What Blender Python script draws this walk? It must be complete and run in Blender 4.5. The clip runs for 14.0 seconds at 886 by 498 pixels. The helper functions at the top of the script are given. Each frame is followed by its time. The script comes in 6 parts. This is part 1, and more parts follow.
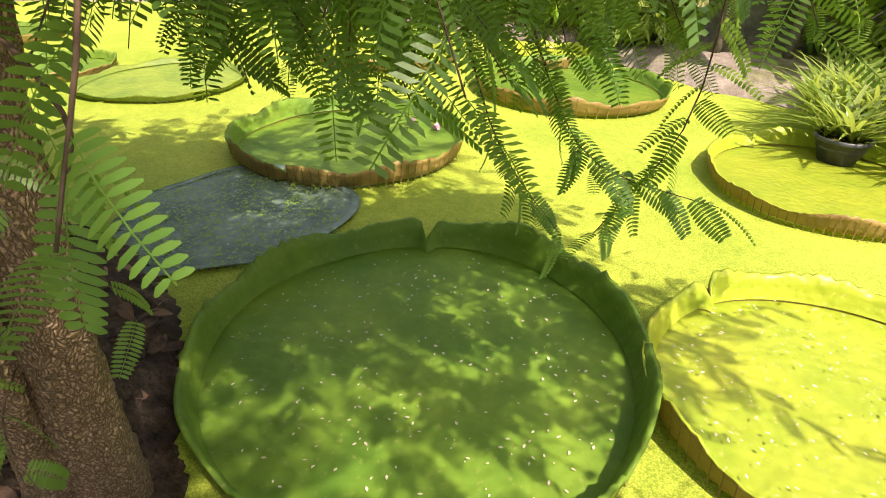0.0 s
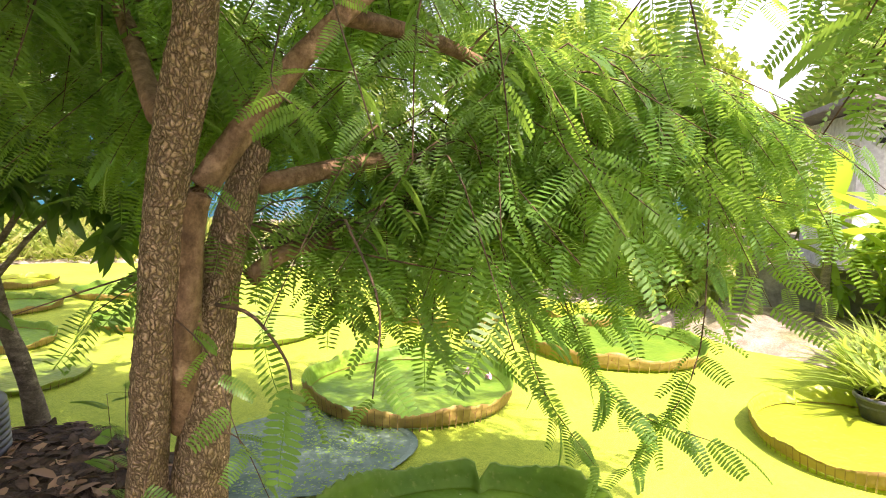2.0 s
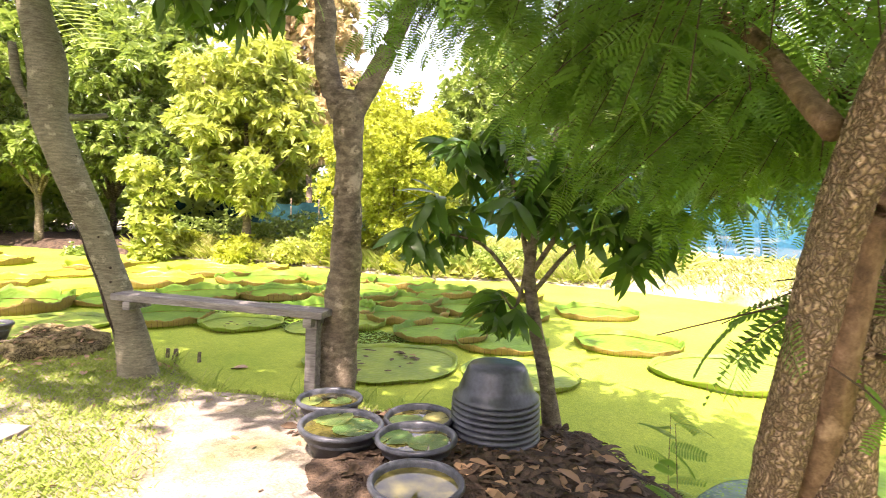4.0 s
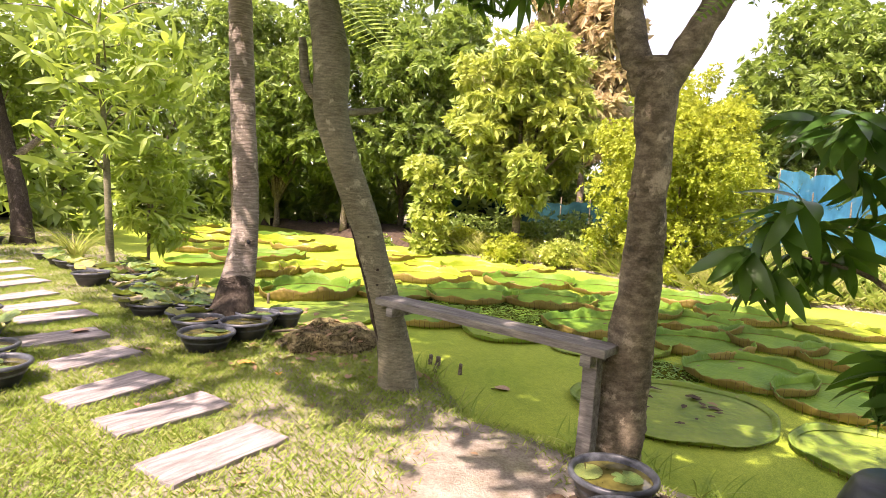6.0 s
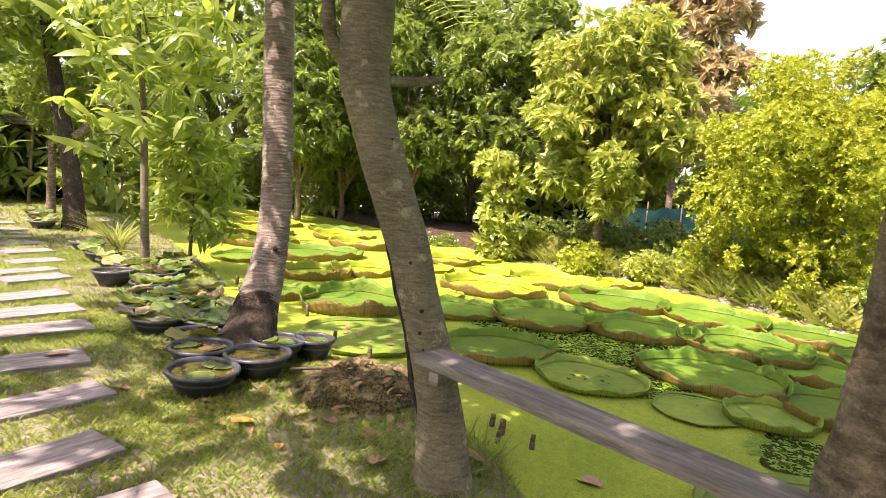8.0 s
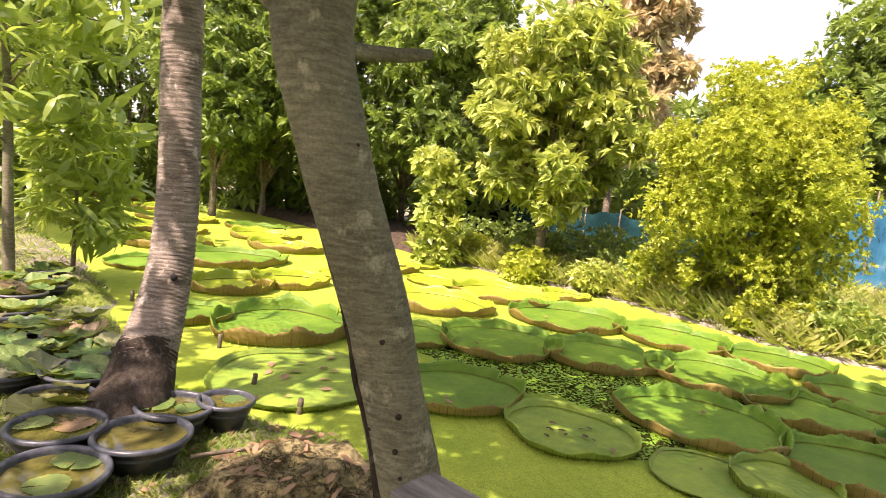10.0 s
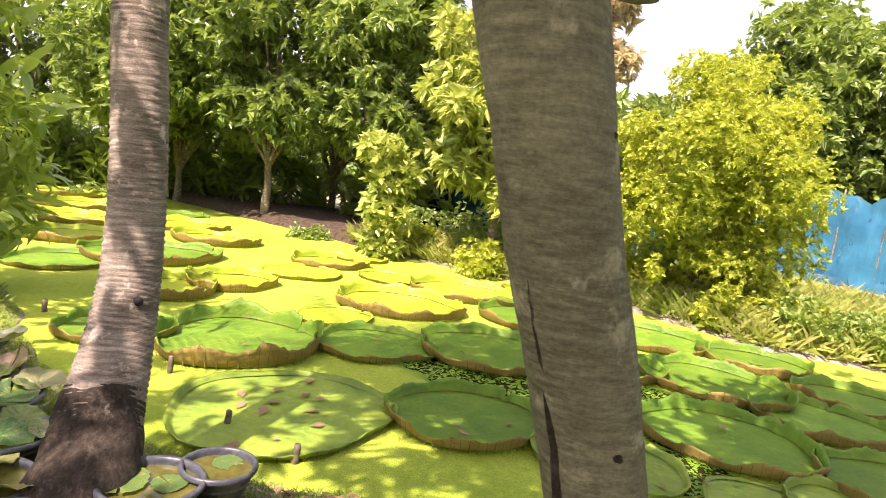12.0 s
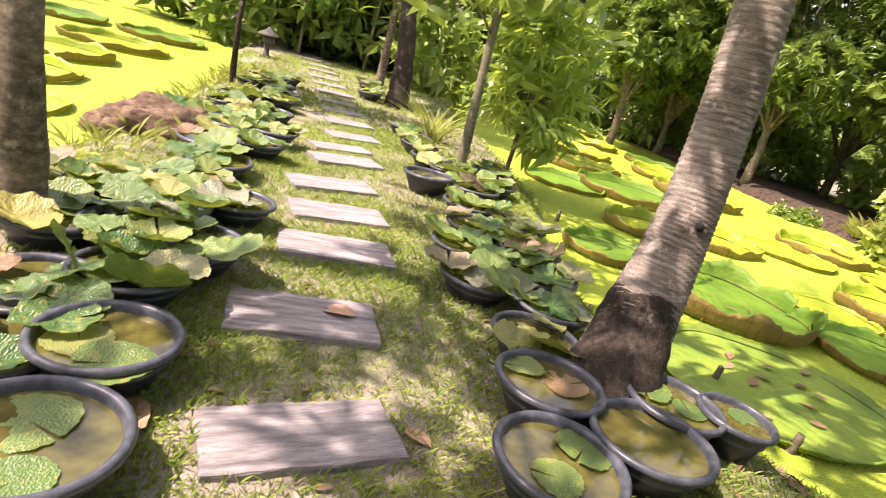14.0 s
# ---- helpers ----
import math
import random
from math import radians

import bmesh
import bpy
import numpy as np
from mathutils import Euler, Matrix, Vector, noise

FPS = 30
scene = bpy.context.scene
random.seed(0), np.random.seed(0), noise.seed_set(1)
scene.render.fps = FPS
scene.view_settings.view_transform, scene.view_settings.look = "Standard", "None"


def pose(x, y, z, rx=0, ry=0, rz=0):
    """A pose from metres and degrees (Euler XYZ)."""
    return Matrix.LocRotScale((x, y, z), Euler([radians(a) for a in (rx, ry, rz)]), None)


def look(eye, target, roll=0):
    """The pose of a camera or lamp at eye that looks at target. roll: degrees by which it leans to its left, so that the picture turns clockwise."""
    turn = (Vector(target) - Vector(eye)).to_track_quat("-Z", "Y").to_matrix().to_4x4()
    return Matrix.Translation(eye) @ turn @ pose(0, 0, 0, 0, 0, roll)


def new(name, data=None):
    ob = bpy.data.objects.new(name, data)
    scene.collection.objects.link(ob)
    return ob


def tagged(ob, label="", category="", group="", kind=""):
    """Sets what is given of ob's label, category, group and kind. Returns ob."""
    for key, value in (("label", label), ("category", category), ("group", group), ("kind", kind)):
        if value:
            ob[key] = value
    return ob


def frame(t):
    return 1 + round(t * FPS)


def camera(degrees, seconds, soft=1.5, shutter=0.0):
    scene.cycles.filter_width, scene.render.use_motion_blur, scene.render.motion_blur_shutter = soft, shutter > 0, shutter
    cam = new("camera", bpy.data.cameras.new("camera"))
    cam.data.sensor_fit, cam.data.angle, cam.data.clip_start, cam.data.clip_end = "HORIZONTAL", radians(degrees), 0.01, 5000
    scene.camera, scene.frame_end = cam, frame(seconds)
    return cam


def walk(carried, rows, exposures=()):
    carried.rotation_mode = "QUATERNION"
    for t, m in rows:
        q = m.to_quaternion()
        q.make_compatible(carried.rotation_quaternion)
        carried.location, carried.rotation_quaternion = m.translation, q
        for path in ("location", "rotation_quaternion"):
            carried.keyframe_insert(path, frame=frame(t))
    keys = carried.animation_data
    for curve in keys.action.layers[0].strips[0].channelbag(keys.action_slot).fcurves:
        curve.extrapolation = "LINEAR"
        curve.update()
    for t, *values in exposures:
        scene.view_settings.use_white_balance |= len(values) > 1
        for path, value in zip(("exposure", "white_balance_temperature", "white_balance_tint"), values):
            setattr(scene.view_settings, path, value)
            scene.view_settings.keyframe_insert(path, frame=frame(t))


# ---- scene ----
cam = camera(74.5, 14.0, 0.65, 0.1)
PATH = [
    (0, (-0.105, 0.584, 1.629), (-0.401, 2.282, 0.613), 1.6),
    (0.5, (-0.089, 0.463, 1.678), (-0.43, 2.256, 0.862), 1.6),
    (1, (-0.067, 0.249, 1.717), (-0.446, 2.132, 1.157), 1.5),
    (1.5, (-0.053, 0.151, 1.751), (-0.459, 2.079, 1.406), 1.5),
    (2, (-0.037, 0.121, 1.761), (-0.571, 2.036, 1.543), 1.3),
    (2.5, (-0.05, 0.068, 1.76), (-0.905, 1.871, 1.62), 1.3),
    (3, (-0.122, 0.013, 1.742), (-1.346, 1.589, 1.614), 1.3),
    (3.5, (-0.295, -0.028, 1.735), (-1.771, 1.315, 1.605), 1.4),
    (4, (-0.465, -0.025, 1.726), (-2.143, 1.054, 1.583), 1.7),
    (4.2, (-0.538, 0.038, 1.741), (-2.305, 0.964, 1.591), 1.9),
    (6.3, (-1.673, 0.238, 1.754), (-3.655, 0.439, 1.572), 3.1),
    (6.5, (-1.828, 0.277, 1.777), (-3.813, 0.443, 1.595), 3.3),
    (7, (-2.19, 0.367, 1.79), (-4.18, 0.425, 1.593), 3.8),
    (7.2, (-2.343, 0.358, 1.789), (-4.333, 0.393, 1.588), 4.0),
    (9.3, (-3.84, 0.2, 1.925), (-5.826, 0.252, 1.694), 6.7),
    (9.5, (-3.947, 0.153, 1.93), (-5.933, 0.235, 1.704), 6.8),
    (10, (-4.164, 0.077, 1.952), (-6.133, 0.351, 1.74), 6.7),
    (10.5, (-4.37, 0.014, 1.947), (-6.277, 0.577, 1.739), 7.1),
    (11, (-4.676, -0.085, 1.936), (-6.563, 0.544, 1.728), 7.3),
    (11.5, (-4.917, -0.283, 1.926), (-6.805, 0.339, 1.711), 7.3),
    (12, (-5.13, -0.571, 1.922), (-7.036, -0.008, 1.698), 7.7),
    (12.5, (-5.257, -0.804, 1.93), (-7.215, -0.49, 1.672), 7.8),
    (13, (-5.311, -0.936, 1.897), (-7.282, -1.05, 1.577), 7.8),
    (13.5, (-5.21, -1.06, 1.792), (-7.123, -1.489, 1.4), 10.1),
    (14, (-5.157, -1.141, 1.619), (-6.892, -1.902, 0.979), 15.9),
]
EXPOSURES = [(0.0, 0.78, 7000, 30), (1.5, 1.38, 7000, 32), (2.5, 1.86, 7000, 33), (3.5, 2.2, 7000, 34), (4.2, 2.05, 7000, 34), (6.5, 1.4, 7100, 33), (9.5, 1.3, 7200, 33), (12.5, 1.42, 7000, 33), (14.0, 1.28, 6900, 32)]
walk(cam, [(t, look(eye, target, roll)) for t, eye, target, roll in PATH], EXPOSURES)


# ---- light ----
SUN_TO = Vector((0.50, -0.52, 1.12)).normalized()
world = bpy.data.worlds.new("sky")
scene.world = world
world.use_nodes = True
wn = world.node_tree.nodes
sky = wn.new("ShaderNodeTexSky")
sky.sky_type, sky.sun_disc = "NISHITA", False
sky.sun_elevation = math.asin(SUN_TO.z)
sky.sun_rotation = math.atan2(SUN_TO.x, SUN_TO.y)
sky.dust_density, sky.air_density, sky.ozone_density = 3.0, 1.0, 0.6
haze = wn.new("ShaderNodeMix")
haze.data_type, haze.blend_type = "RGBA", "ADD"
haze.inputs[0].default_value = 1.0
haze.inputs[7].default_value = (2.6, 2.6, 2.5, 1)
world.node_tree.links.new(sky.outputs[0], haze.inputs[6])
world.node_tree.links.new(haze.outputs[2], wn["Background"].inputs[0])
wn["Background"].inputs[1].default_value = 0.115
sun_data = bpy.data.lights.new("sun", "SUN")
sun_data.energy, sun_data.angle, sun_data.color = 5.0, radians(0.6), (1.0, 0.93, 0.80)
sun = new("sun", sun_data)
sun.matrix_world = look(SUN_TO * 40, (0, 0, 0))


# ---- materials ----
def material(name, rough=0.7, metal=0.0, spec=0.5):
    m = bpy.data.materials.new(name)
    m.use_nodes = True
    p = m.node_tree.nodes["Principled BSDF"]
    p.inputs["Roughness"].default_value = rough
    p.inputs["Metallic"].default_value = metal
    p.inputs["Specular IOR Level"].default_value = spec
    return m, m.node_tree.nodes, m.node_tree.links, p


def noise_node(nodes, links, scale, detail=4.0, coord="Object", stretch=None, rough=0.55):
    tc = nodes.new("ShaderNodeTexCoord")
    n = nodes.new("ShaderNodeTexNoise")
    n.inputs["Scale"].default_value, n.inputs["Detail"].default_value = scale, detail
    n.inputs["Roughness"].default_value = rough
    if stretch:
        mp = nodes.new("ShaderNodeMapping")
        mp.inputs["Scale"].default_value = stretch
        links.new(tc.outputs[coord], mp.inputs[0])
        links.new(mp.outputs[0], n.inputs["Vector"])
    else:
        links.new(tc.outputs[coord], n.inputs["Vector"])
    return n


def ramp(nodes, links, source, stops):
    r = nodes.new("ShaderNodeValToRGB")
    while len(r.color_ramp.elements) < len(stops):
        r.color_ramp.elements.new(0.5)
    for e, (at, col) in zip(r.color_ramp.elements, stops):
        e.position, e.color = at, (*col, 1)
    links.new(source, r.inputs[0])
    return r


def mixed(nodes, links, fac, a, b, mode="MIX"):
    m = nodes.new("ShaderNodeMix")
    m.data_type, m.blend_type = "RGBA", mode
    for sock, v in ((m.inputs[0], fac), (m.inputs[6], a), (m.inputs[7], b)):
        if isinstance(v, (float, int)):
            sock.default_value = v
        elif isinstance(v, tuple):
            sock.default_value = (*v, 1)
        else:
            links.new(v, sock)
    return m.outputs[2]


def bump(nodes, links, p, height, strength=0.4, dist=0.01):
    b = nodes.new("ShaderNodeBump")
    b.inputs["Strength"].default_value, b.inputs["Distance"].default_value = strength, dist
    links.new(height, b.inputs["Height"])
    links.new(b.outputs[0], p.inputs["Normal"])


def simple(name, c1, c2, scale=8.0, rough=0.7, bumps=0.3, dist=0.01, metal=0.0, stretch=None, detail=5.0, c3=None, spec=0.4):
    m, n, l, p = material(name, rough, metal, spec)
    big = noise_node(n, l, scale, detail, stretch=stretch)
    fine = noise_node(n, l, scale * 7, 3.0, stretch=stretch)
    stops = [(0.3, c1), (0.68, c2)] if c3 is None else [(0.3, c1), (0.5, c3), (0.7, c2)]
    col = ramp(n, l, big.outputs[0], stops)
    out = mixed(n, l, 0.5, col.outputs[0], ramp(n, l, fine.outputs[0], [(0.3, (0.25, 0.25, 0.25)), (0.7, (1, 1, 1))]).outputs[0], "MULTIPLY")
    l.new(out, p.inputs["Base Color"])
    if bumps:
        bump(n, l, p, fine.outputs[0], bumps, dist)
    return m


def leafy(name, dark, light, through_col, glow=0.35, rough=0.45, spec=0.4, old=None, old_share=0.0):
    """Leaf surface: a colour that varies leaf by leaf, and light that passes through the blade."""
    m, n, l, p = material(name, rough, 0.0, spec)
    geo = n.new("ShaderNodeNewGeometry")
    big = noise_node(n, l, 0.7, 3.0)
    stops = [(0.0, dark), (1.0, light)]
    if old:
        stops = [(0.0, dark), (1.0 - old_share - 0.02, light), (1.0 - old_share, old)]
    c = ramp(n, l, geo.outputs["Random Per Island"], stops)
    col = mixed(n, l, 0.5, c.outputs[0], ramp(n, l, big.outputs[0], [(0.35, dark), (0.65, light)]).outputs[0])
    l.new(col, p.inputs["Base Color"])
    tr = n.new("ShaderNodeBsdfTranslucent")
    tr.inputs[0].default_value = (*through_col, 1)
    mx = n.new("ShaderNodeMixShader")
    mx.inputs[0].default_value = glow
    l.new(p.outputs[0], mx.inputs[1])
    l.new(tr.outputs[0], mx.inputs[2])
    l.new(mx.outputs[0], n["Material Output"].inputs[0])
    return m


def duckweed_material():
    """A carpet of tiny floating leaves; open dark water shows between them in some places."""
    m, n, l, p = material("duckweed", 0.75, 0.0, 0.15)
    tc = n.new("ShaderNodeTexCoord")
    vor = n.new("ShaderNodeTexVoronoi")
    vor.inputs["Scale"].default_value = 130.0
    l.new(tc.outputs["Object"], vor.inputs["Vector"])
    tint = ramp(n, l, noise_node(n, l, 0.8, 5.0).outputs[0], [(0.3, (0.28, 0.38, 0.04)), (0.7, (0.46, 0.51, 0.07))])
    cell = ramp(n, l, vor.outputs["Distance"], [(0.25, (1, 1, 1)), (0.75, (0.45, 0.58, 0.4))])
    col = mixed(n, l, 0.8, tint.outputs[0], cell.outputs[0], "MULTIPLY")
    col = mixed(n, l, 0.5, col, ramp(n, l, noise_node(n, l, 14.0, 6.0, rough=0.75).outputs[0], [(0.32, (0.5, 0.62, 0.5)), (0.6, (1, 1, 1))]).outputs[0], "MULTIPLY")
    l.new(col, p.inputs["Base Color"])
    bump(n, l, p, vor.outputs["Distance"], 0.5, -0.004)
    return m


def pad_material(name, c1, c2, through_col, vein, glow=0.22, rough=0.38):
    m, n, l, p = material(name, rough, 0.0, 0.3)
    big = noise_node(n, l, 2.2, 5.0)
    spots = noise_node(n, l, 30.0, 3.0)
    c = ramp(n, l, big.outputs[0], [(0.3, c1), (0.7, c2)])
    c2_ = mixed(n, l, ramp(n, l, spots.outputs[0], [(0.60, (0, 0, 0)), (0.72, (1, 1, 1))]).outputs[0], c.outputs[0], vein)
    mid = noise_node(n, l, 9.0, 6.0, rough=0.7)
    c2_ = mixed(n, l, 0.45, c2_, ramp(n, l, mid.outputs[0], [(0.3, (0.55, 0.62, 0.5)), (0.62, (1, 1, 1))]).outputs[0], "MULTIPLY")
    info = n.new("ShaderNodeObjectInfo")
    hsv = n.new("ShaderNodeHueSaturation")
    mr = n.new("ShaderNodeMapRange")
    mr.inputs[3].default_value, mr.inputs[4].default_value = 0.8, 1.2
    l.new(info.outputs["Random"], mr.inputs[0])
    l.new(mr.outputs[0], hsv.inputs["Value"])
    l.new(c2_, hsv.inputs["Color"])
    l.new(hsv.outputs[0], p.inputs["Base Color"])
    tc = n.new("ShaderNodeTexCoord")
    vor = n.new("ShaderNodeTexVoronoi")
    vor.feature = "SMOOTH_F1"
    vor.inputs["Scale"].default_value = 24.0
    l.new(tc.outputs["Object"], vor.inputs["Vector"])
    bump(n, l, p, vor.outputs["Distance"], 0.55, 0.014)
    tr = n.new("ShaderNodeBsdfTranslucent")
    tr.inputs[0].default_value = (*through_col, 1)
    mx = n.new("ShaderNodeMixShader")
    mx.inputs[0].default_value = glow
    l.new(p.outputs[0], mx.inputs[1])
    l.new(tr.outputs[0], mx.inputs[2])
    l.new(mx.outputs[0], n["Material Output"].inputs[0])
    return m


def bark_material(name, c1, c2, c3, ring=0.0, scale=14.0, stretch=(1, 1, 0.3), bumps=0.8, dist=0.015):
    m, n, l, p = material(name, 0.85, 0.0, 0.2)
    a = noise_node(n, l, scale, 7.0, stretch=stretch, rough=0.7)
    b = noise_node(n, l, 3.0, 4.0)
    fine = noise_node(n, l, 85.0, 4.0, rough=0.7)
    c = ramp(n, l, a.outputs[0], [(0.34, c1), (0.5, c2), (0.66, c3)])
    col = mixed(n, l, 0.3, c.outputs[0], ramp(n, l, b.outputs[0], [(0.38, c1), (0.62, c3)]).outputs[0])
    # pale noise patches: sun dapples painted into the bark colour
    dapples = noise_node(n, l, 7.0, 5.0, rough=0.65)
    pale = tuple(min(1.0, q * 1.35 + 0.03) for q in c3)
    col = mixed(n, l, ramp(n, l, dapples.outputs[0], [(0.58, (0, 0, 0)), (0.66, (0.75, 0.75, 0.75))]).outputs[0], col, pale)
    col = mixed(n, l, 0.6, col, ramp(n, l, fine.outputs[0], [(0.3, (0.45, 0.43, 0.4)), (0.6, (1, 1, 1))]).outputs[0], "MULTIPLY")
    l.new(col, p.inputs["Base Color"])
    bump(n, l, p, mixed(n, l, 0.35, a.outputs[0], fine.outputs[0]), bumps, dist)
    return m


def net_material():
    """Woven blue netting, worn thin in patches, with gaps between its threads."""
    m, n, l, p = material("blue_net", 0.6, 0.0, 0.3)
    tint = ramp(n, l, noise_node(n, l, 0.9, 5.0).outputs[0], [(0.3, (0.01, 0.11, 0.21)), (0.7, (0.035, 0.21, 0.33))])
    l.new(tint.outputs[0], p.inputs["Base Color"])
    tr = n.new("ShaderNodeBsdfTransparent")
    mx = n.new("ShaderNodeMixShader")
    worn = ramp(n, l, noise_node(n, l, 1.4, 4.0).outputs[0], [(0.3, (0.12, 0.12, 0.12)), (0.75, (0.55, 0.55, 0.55))])
    folds = ramp(n, l, noise_node(n, l, 3.0, 3.0, stretch=(3.0, 3.0, 0.3)).outputs[0], [(0.4, (1, 1, 1)), (0.6, (0.55, 0.55, 0.55))])
    f = mixed(n, l, 1.0, worn.outputs[0], folds.outputs[0], "MULTIPLY")
    l.new(f, mx.inputs[0])
    l.new(p.outputs[0], mx.inputs[1])
    l.new(tr.outputs[0], mx.inputs[2])
    l.new(mx.outputs[0], n["Material Output"].inputs[0])
    return m


def ground_material():
    """Pale trodden earth, with thin dry grass, leaf litter and dark damp soil in patches."""
    m, n, l, p = material("earth", 0.95, 0.0, 0.15)
    big = noise_node(n, l, 0.9, 5.0)
    mid = noise_node(n, l, 6.0, 6.0, rough=0.7)
    fine = noise_node(n, l, 55.0, 4.0, rough=0.7)
    soil = ramp(n, l, mid.outputs[0], [(0.3, (0.19, 0.16, 0.125)), (0.7, (0.42, 0.38, 0.325))])
    turf = ramp(n, l, mid.outputs[0], [(0.3, (0.06, 0.10, 0.02)), (0.7, (0.22, 0.24, 0.07))])
    sel = ramp(n, l, big.outputs[0], [(0.47, (0, 0, 0)), (0.66, (1, 1, 1))])
    col = mixed(n, l, sel.outputs[0], soil.outputs[0], turf.outputs[0])
    col = mixed(n, l, 0.6, col, ramp(n, l, fine.outputs[0], [(0.3, (0.35, 0.3, 0.25)), (0.65, (1, 1, 1))]).outputs[0], "MULTIPLY")
    l.new(col, p.inputs["Base Color"])
    bump(n, l, p, fine.outputs[0], 0.7, 0.02)
    return m


M_DUCK = duckweed_material()
M_GROUND = ground_material()
M_PAD = pad_material("pad_green", (0.075, 0.19, 0.018), (0.185, 0.315, 0.03), (0.32, 0.48, 0.036), (0.24, 0.31, 0.06), 0.22, 0.55)
M_PADY = pad_material("pad_yellow", (0.27, 0.40, 0.03), (0.42, 0.48, 0.04), (0.55, 0.65, 0.04), (0.5, 0.5, 0.12))
M_PADOLD = pad_material("pad_old", (0.12, 0.22, 0.03), (0.27, 0.36, 0.045), (0.3, 0.4, 0.05), (0.26, 0.24, 0.09), 0.12, 0.5)
M_PADBLUE = pad_material("pad_submerged", (0.05, 0.11, 0.075), (0.22, 0.31, 0.24), (0.1, 0.2, 0.1), (0.34, 0.40, 0.33), 0.05, 0.65)
M_RIM = pad_material("pad_rim", (0.22, 0.15, 0.045), (0.36, 0.27, 0.08), (0.42, 0.32, 0.05), (0.26, 0.10, 0.05), 0.2, 0.5)
M_RIB = simple("pad_rib", (0.16, 0.07, 0.03), (0.33, 0.27, 0.08), 6.0, 0.6)
M_POT = simple("black_plastic", (0.018, 0.020, 0.023), (0.045, 0.05, 0.055), 5.0, 0.42, 0.15, 0.003, spec=0.5)
M_POTRIM = simple("dusty_black_plastic", (0.03, 0.035, 0.045), (0.10, 0.11, 0.13), 6.0, 0.38, 0.1, 0.003, spec=0.5)
M_WATER, _n, _l, _p = material("pot_water", 0.04, 0.0, 0.5)
_c = ramp(_n, _l, noise_node(_n, _l, 4.0).outputs[0], [(0.3, (0.055, 0.052, 0.015)), (0.7, (0.12, 0.11, 0.03))])
_l.new(_c.outputs[0], _p.inputs["Base Color"])
M_WOOD = simple("weathered_plank", (0.11, 0.10, 0.09), (0.31, 0.295, 0.27), 3.0, 0.8, 0.6, 0.006, stretch=(1.0, 9.0, 9.0))
M_SLAB = simple("woodgrain_slab", (0.15, 0.135, 0.13), (0.40, 0.365, 0.36), 3.5, 0.85, 0.7, 0.008, stretch=(1.0, 8.0, 8.0))


def corky_material():
    """Bark in short upright plates with dark furrows between them."""
    m, n, l, p = material("corky_bark", 0.9, 0.0, 0.15)
    tc = n.new("ShaderNodeTexCoord")
    mp = n.new("ShaderNodeMapping")
    mp.inputs["Scale"].default_value = (112, 112, 42)
    bend = noise_node(n, l, 16.0, 4.0)
    l.new(mixed(n, l, 0.06, tc.outputs["Object"], bend.outputs[1]), mp.inputs[0])
    vor = n.new("ShaderNodeTexVoronoi")
    vor.feature = "DISTANCE_TO_EDGE"
    vor.inputs["Scale"].default_value = 1.0
    l.new(mp.outputs[0], vor.inputs["Vector"])
    fine = noise_node(n, l, 60.0, 5.0, rough=0.7)
    plate = ramp(n, l, fine.outputs[0], [(0.3, (0.27, 0.18, 0.105)), (0.7, (0.60, 0.45, 0.29))])
    col = mixed(n, l, ramp(n, l, vor.outputs[0], [(0.02, (0.85, 0.85, 0.85)), (0.25, (0, 0, 0))]).outputs[0], plate.outputs[0], (0.12, 0.082, 0.05))
    l.new(col, p.inputs["Base Color"])
    bump(n, l, p, ramp(n, l, vor.outputs[0], [(0.0, (0, 0, 0)), (0.35, (1, 1, 1))]).outputs[0], 1.0, 0.012)
    return m


M_BARK1 = corky_material()
M_LIMB = bark_material("young_brown_bark", (0.07, 0.043, 0.024), (0.19, 0.12, 0.066), (0.33, 0.22, 0.13), scale=34.0, stretch=(1, 1, 0.7), bumps=0.9, dist=0.012)
M_BARK2 = bark_material("smooth_bark", (0.085, 0.08, 0.052), (0.165, 0.155, 0.10), (0.27, 0.255, 0.175), scale=22.0, stretch=(0.6, 0.6, 3.2), bumps=0.6, dist=0.01)
M_BARK3 = bark_material("brown_bark", (0.05, 0.042, 0.03), (0.165, 0.135, 0.094), (0.35, 0.295, 0.215), scale=15.0, stretch=(0.8, 0.8, 1.5), bumps=0.9, dist=0.02)
M_PALM = bark_material("palm_bark", (0.07, 0.055, 0.042), (0.21, 0.175, 0.14), (0.44, 0.38, 0.33), scale=12.0, stretch=(0.6, 0.6, 5.0), bumps=0.7, dist=0.012)
M_TWIG = simple("twig", (0.06, 0.04, 0.022), (0.15, 0.09, 0.05), 10.0, 0.8)
M_LEAF1 = leafy("feathery_leaf", (0.04, 0.125, 0.025), (0.12, 0.24, 0.045), (0.32, 0.54, 0.07), 0.45)
M_MANGO_D = leafy("mango_dark_leaf", (0.055, 0.12, 0.025), (0.32, 0.41, 0.10), (0.34, 0.48, 0.07), 0.3, 0.3, 0.6)
M_MANGO_L = leafy("mango_bright_leaf", (0.13, 0.24, 0.04), (0.58, 0.60, 0.16), (0.55, 0.62, 0.10), 0.3, 0.3)
M_SHRUB = leafy("shrub_leaf", (0.16, 0.25, 0.025), (0.46, 0.49, 0.06), (0.55, 0.6, 0.05), 0.35, 0.5)
M_PINK = leafy("flushing_leaf", (0.20, 0.30, 0.08), (0.66, 0.48, 0.33), (0.70, 0.56, 0.30), 0.4, 0.45)
M_SAP = leafy("sapling_leaf", (0.09, 0.18, 0.03), (0.36, 0.44, 0.11), (0.45, 0.58, 0.08), 0.42, 0.3, 0.55)
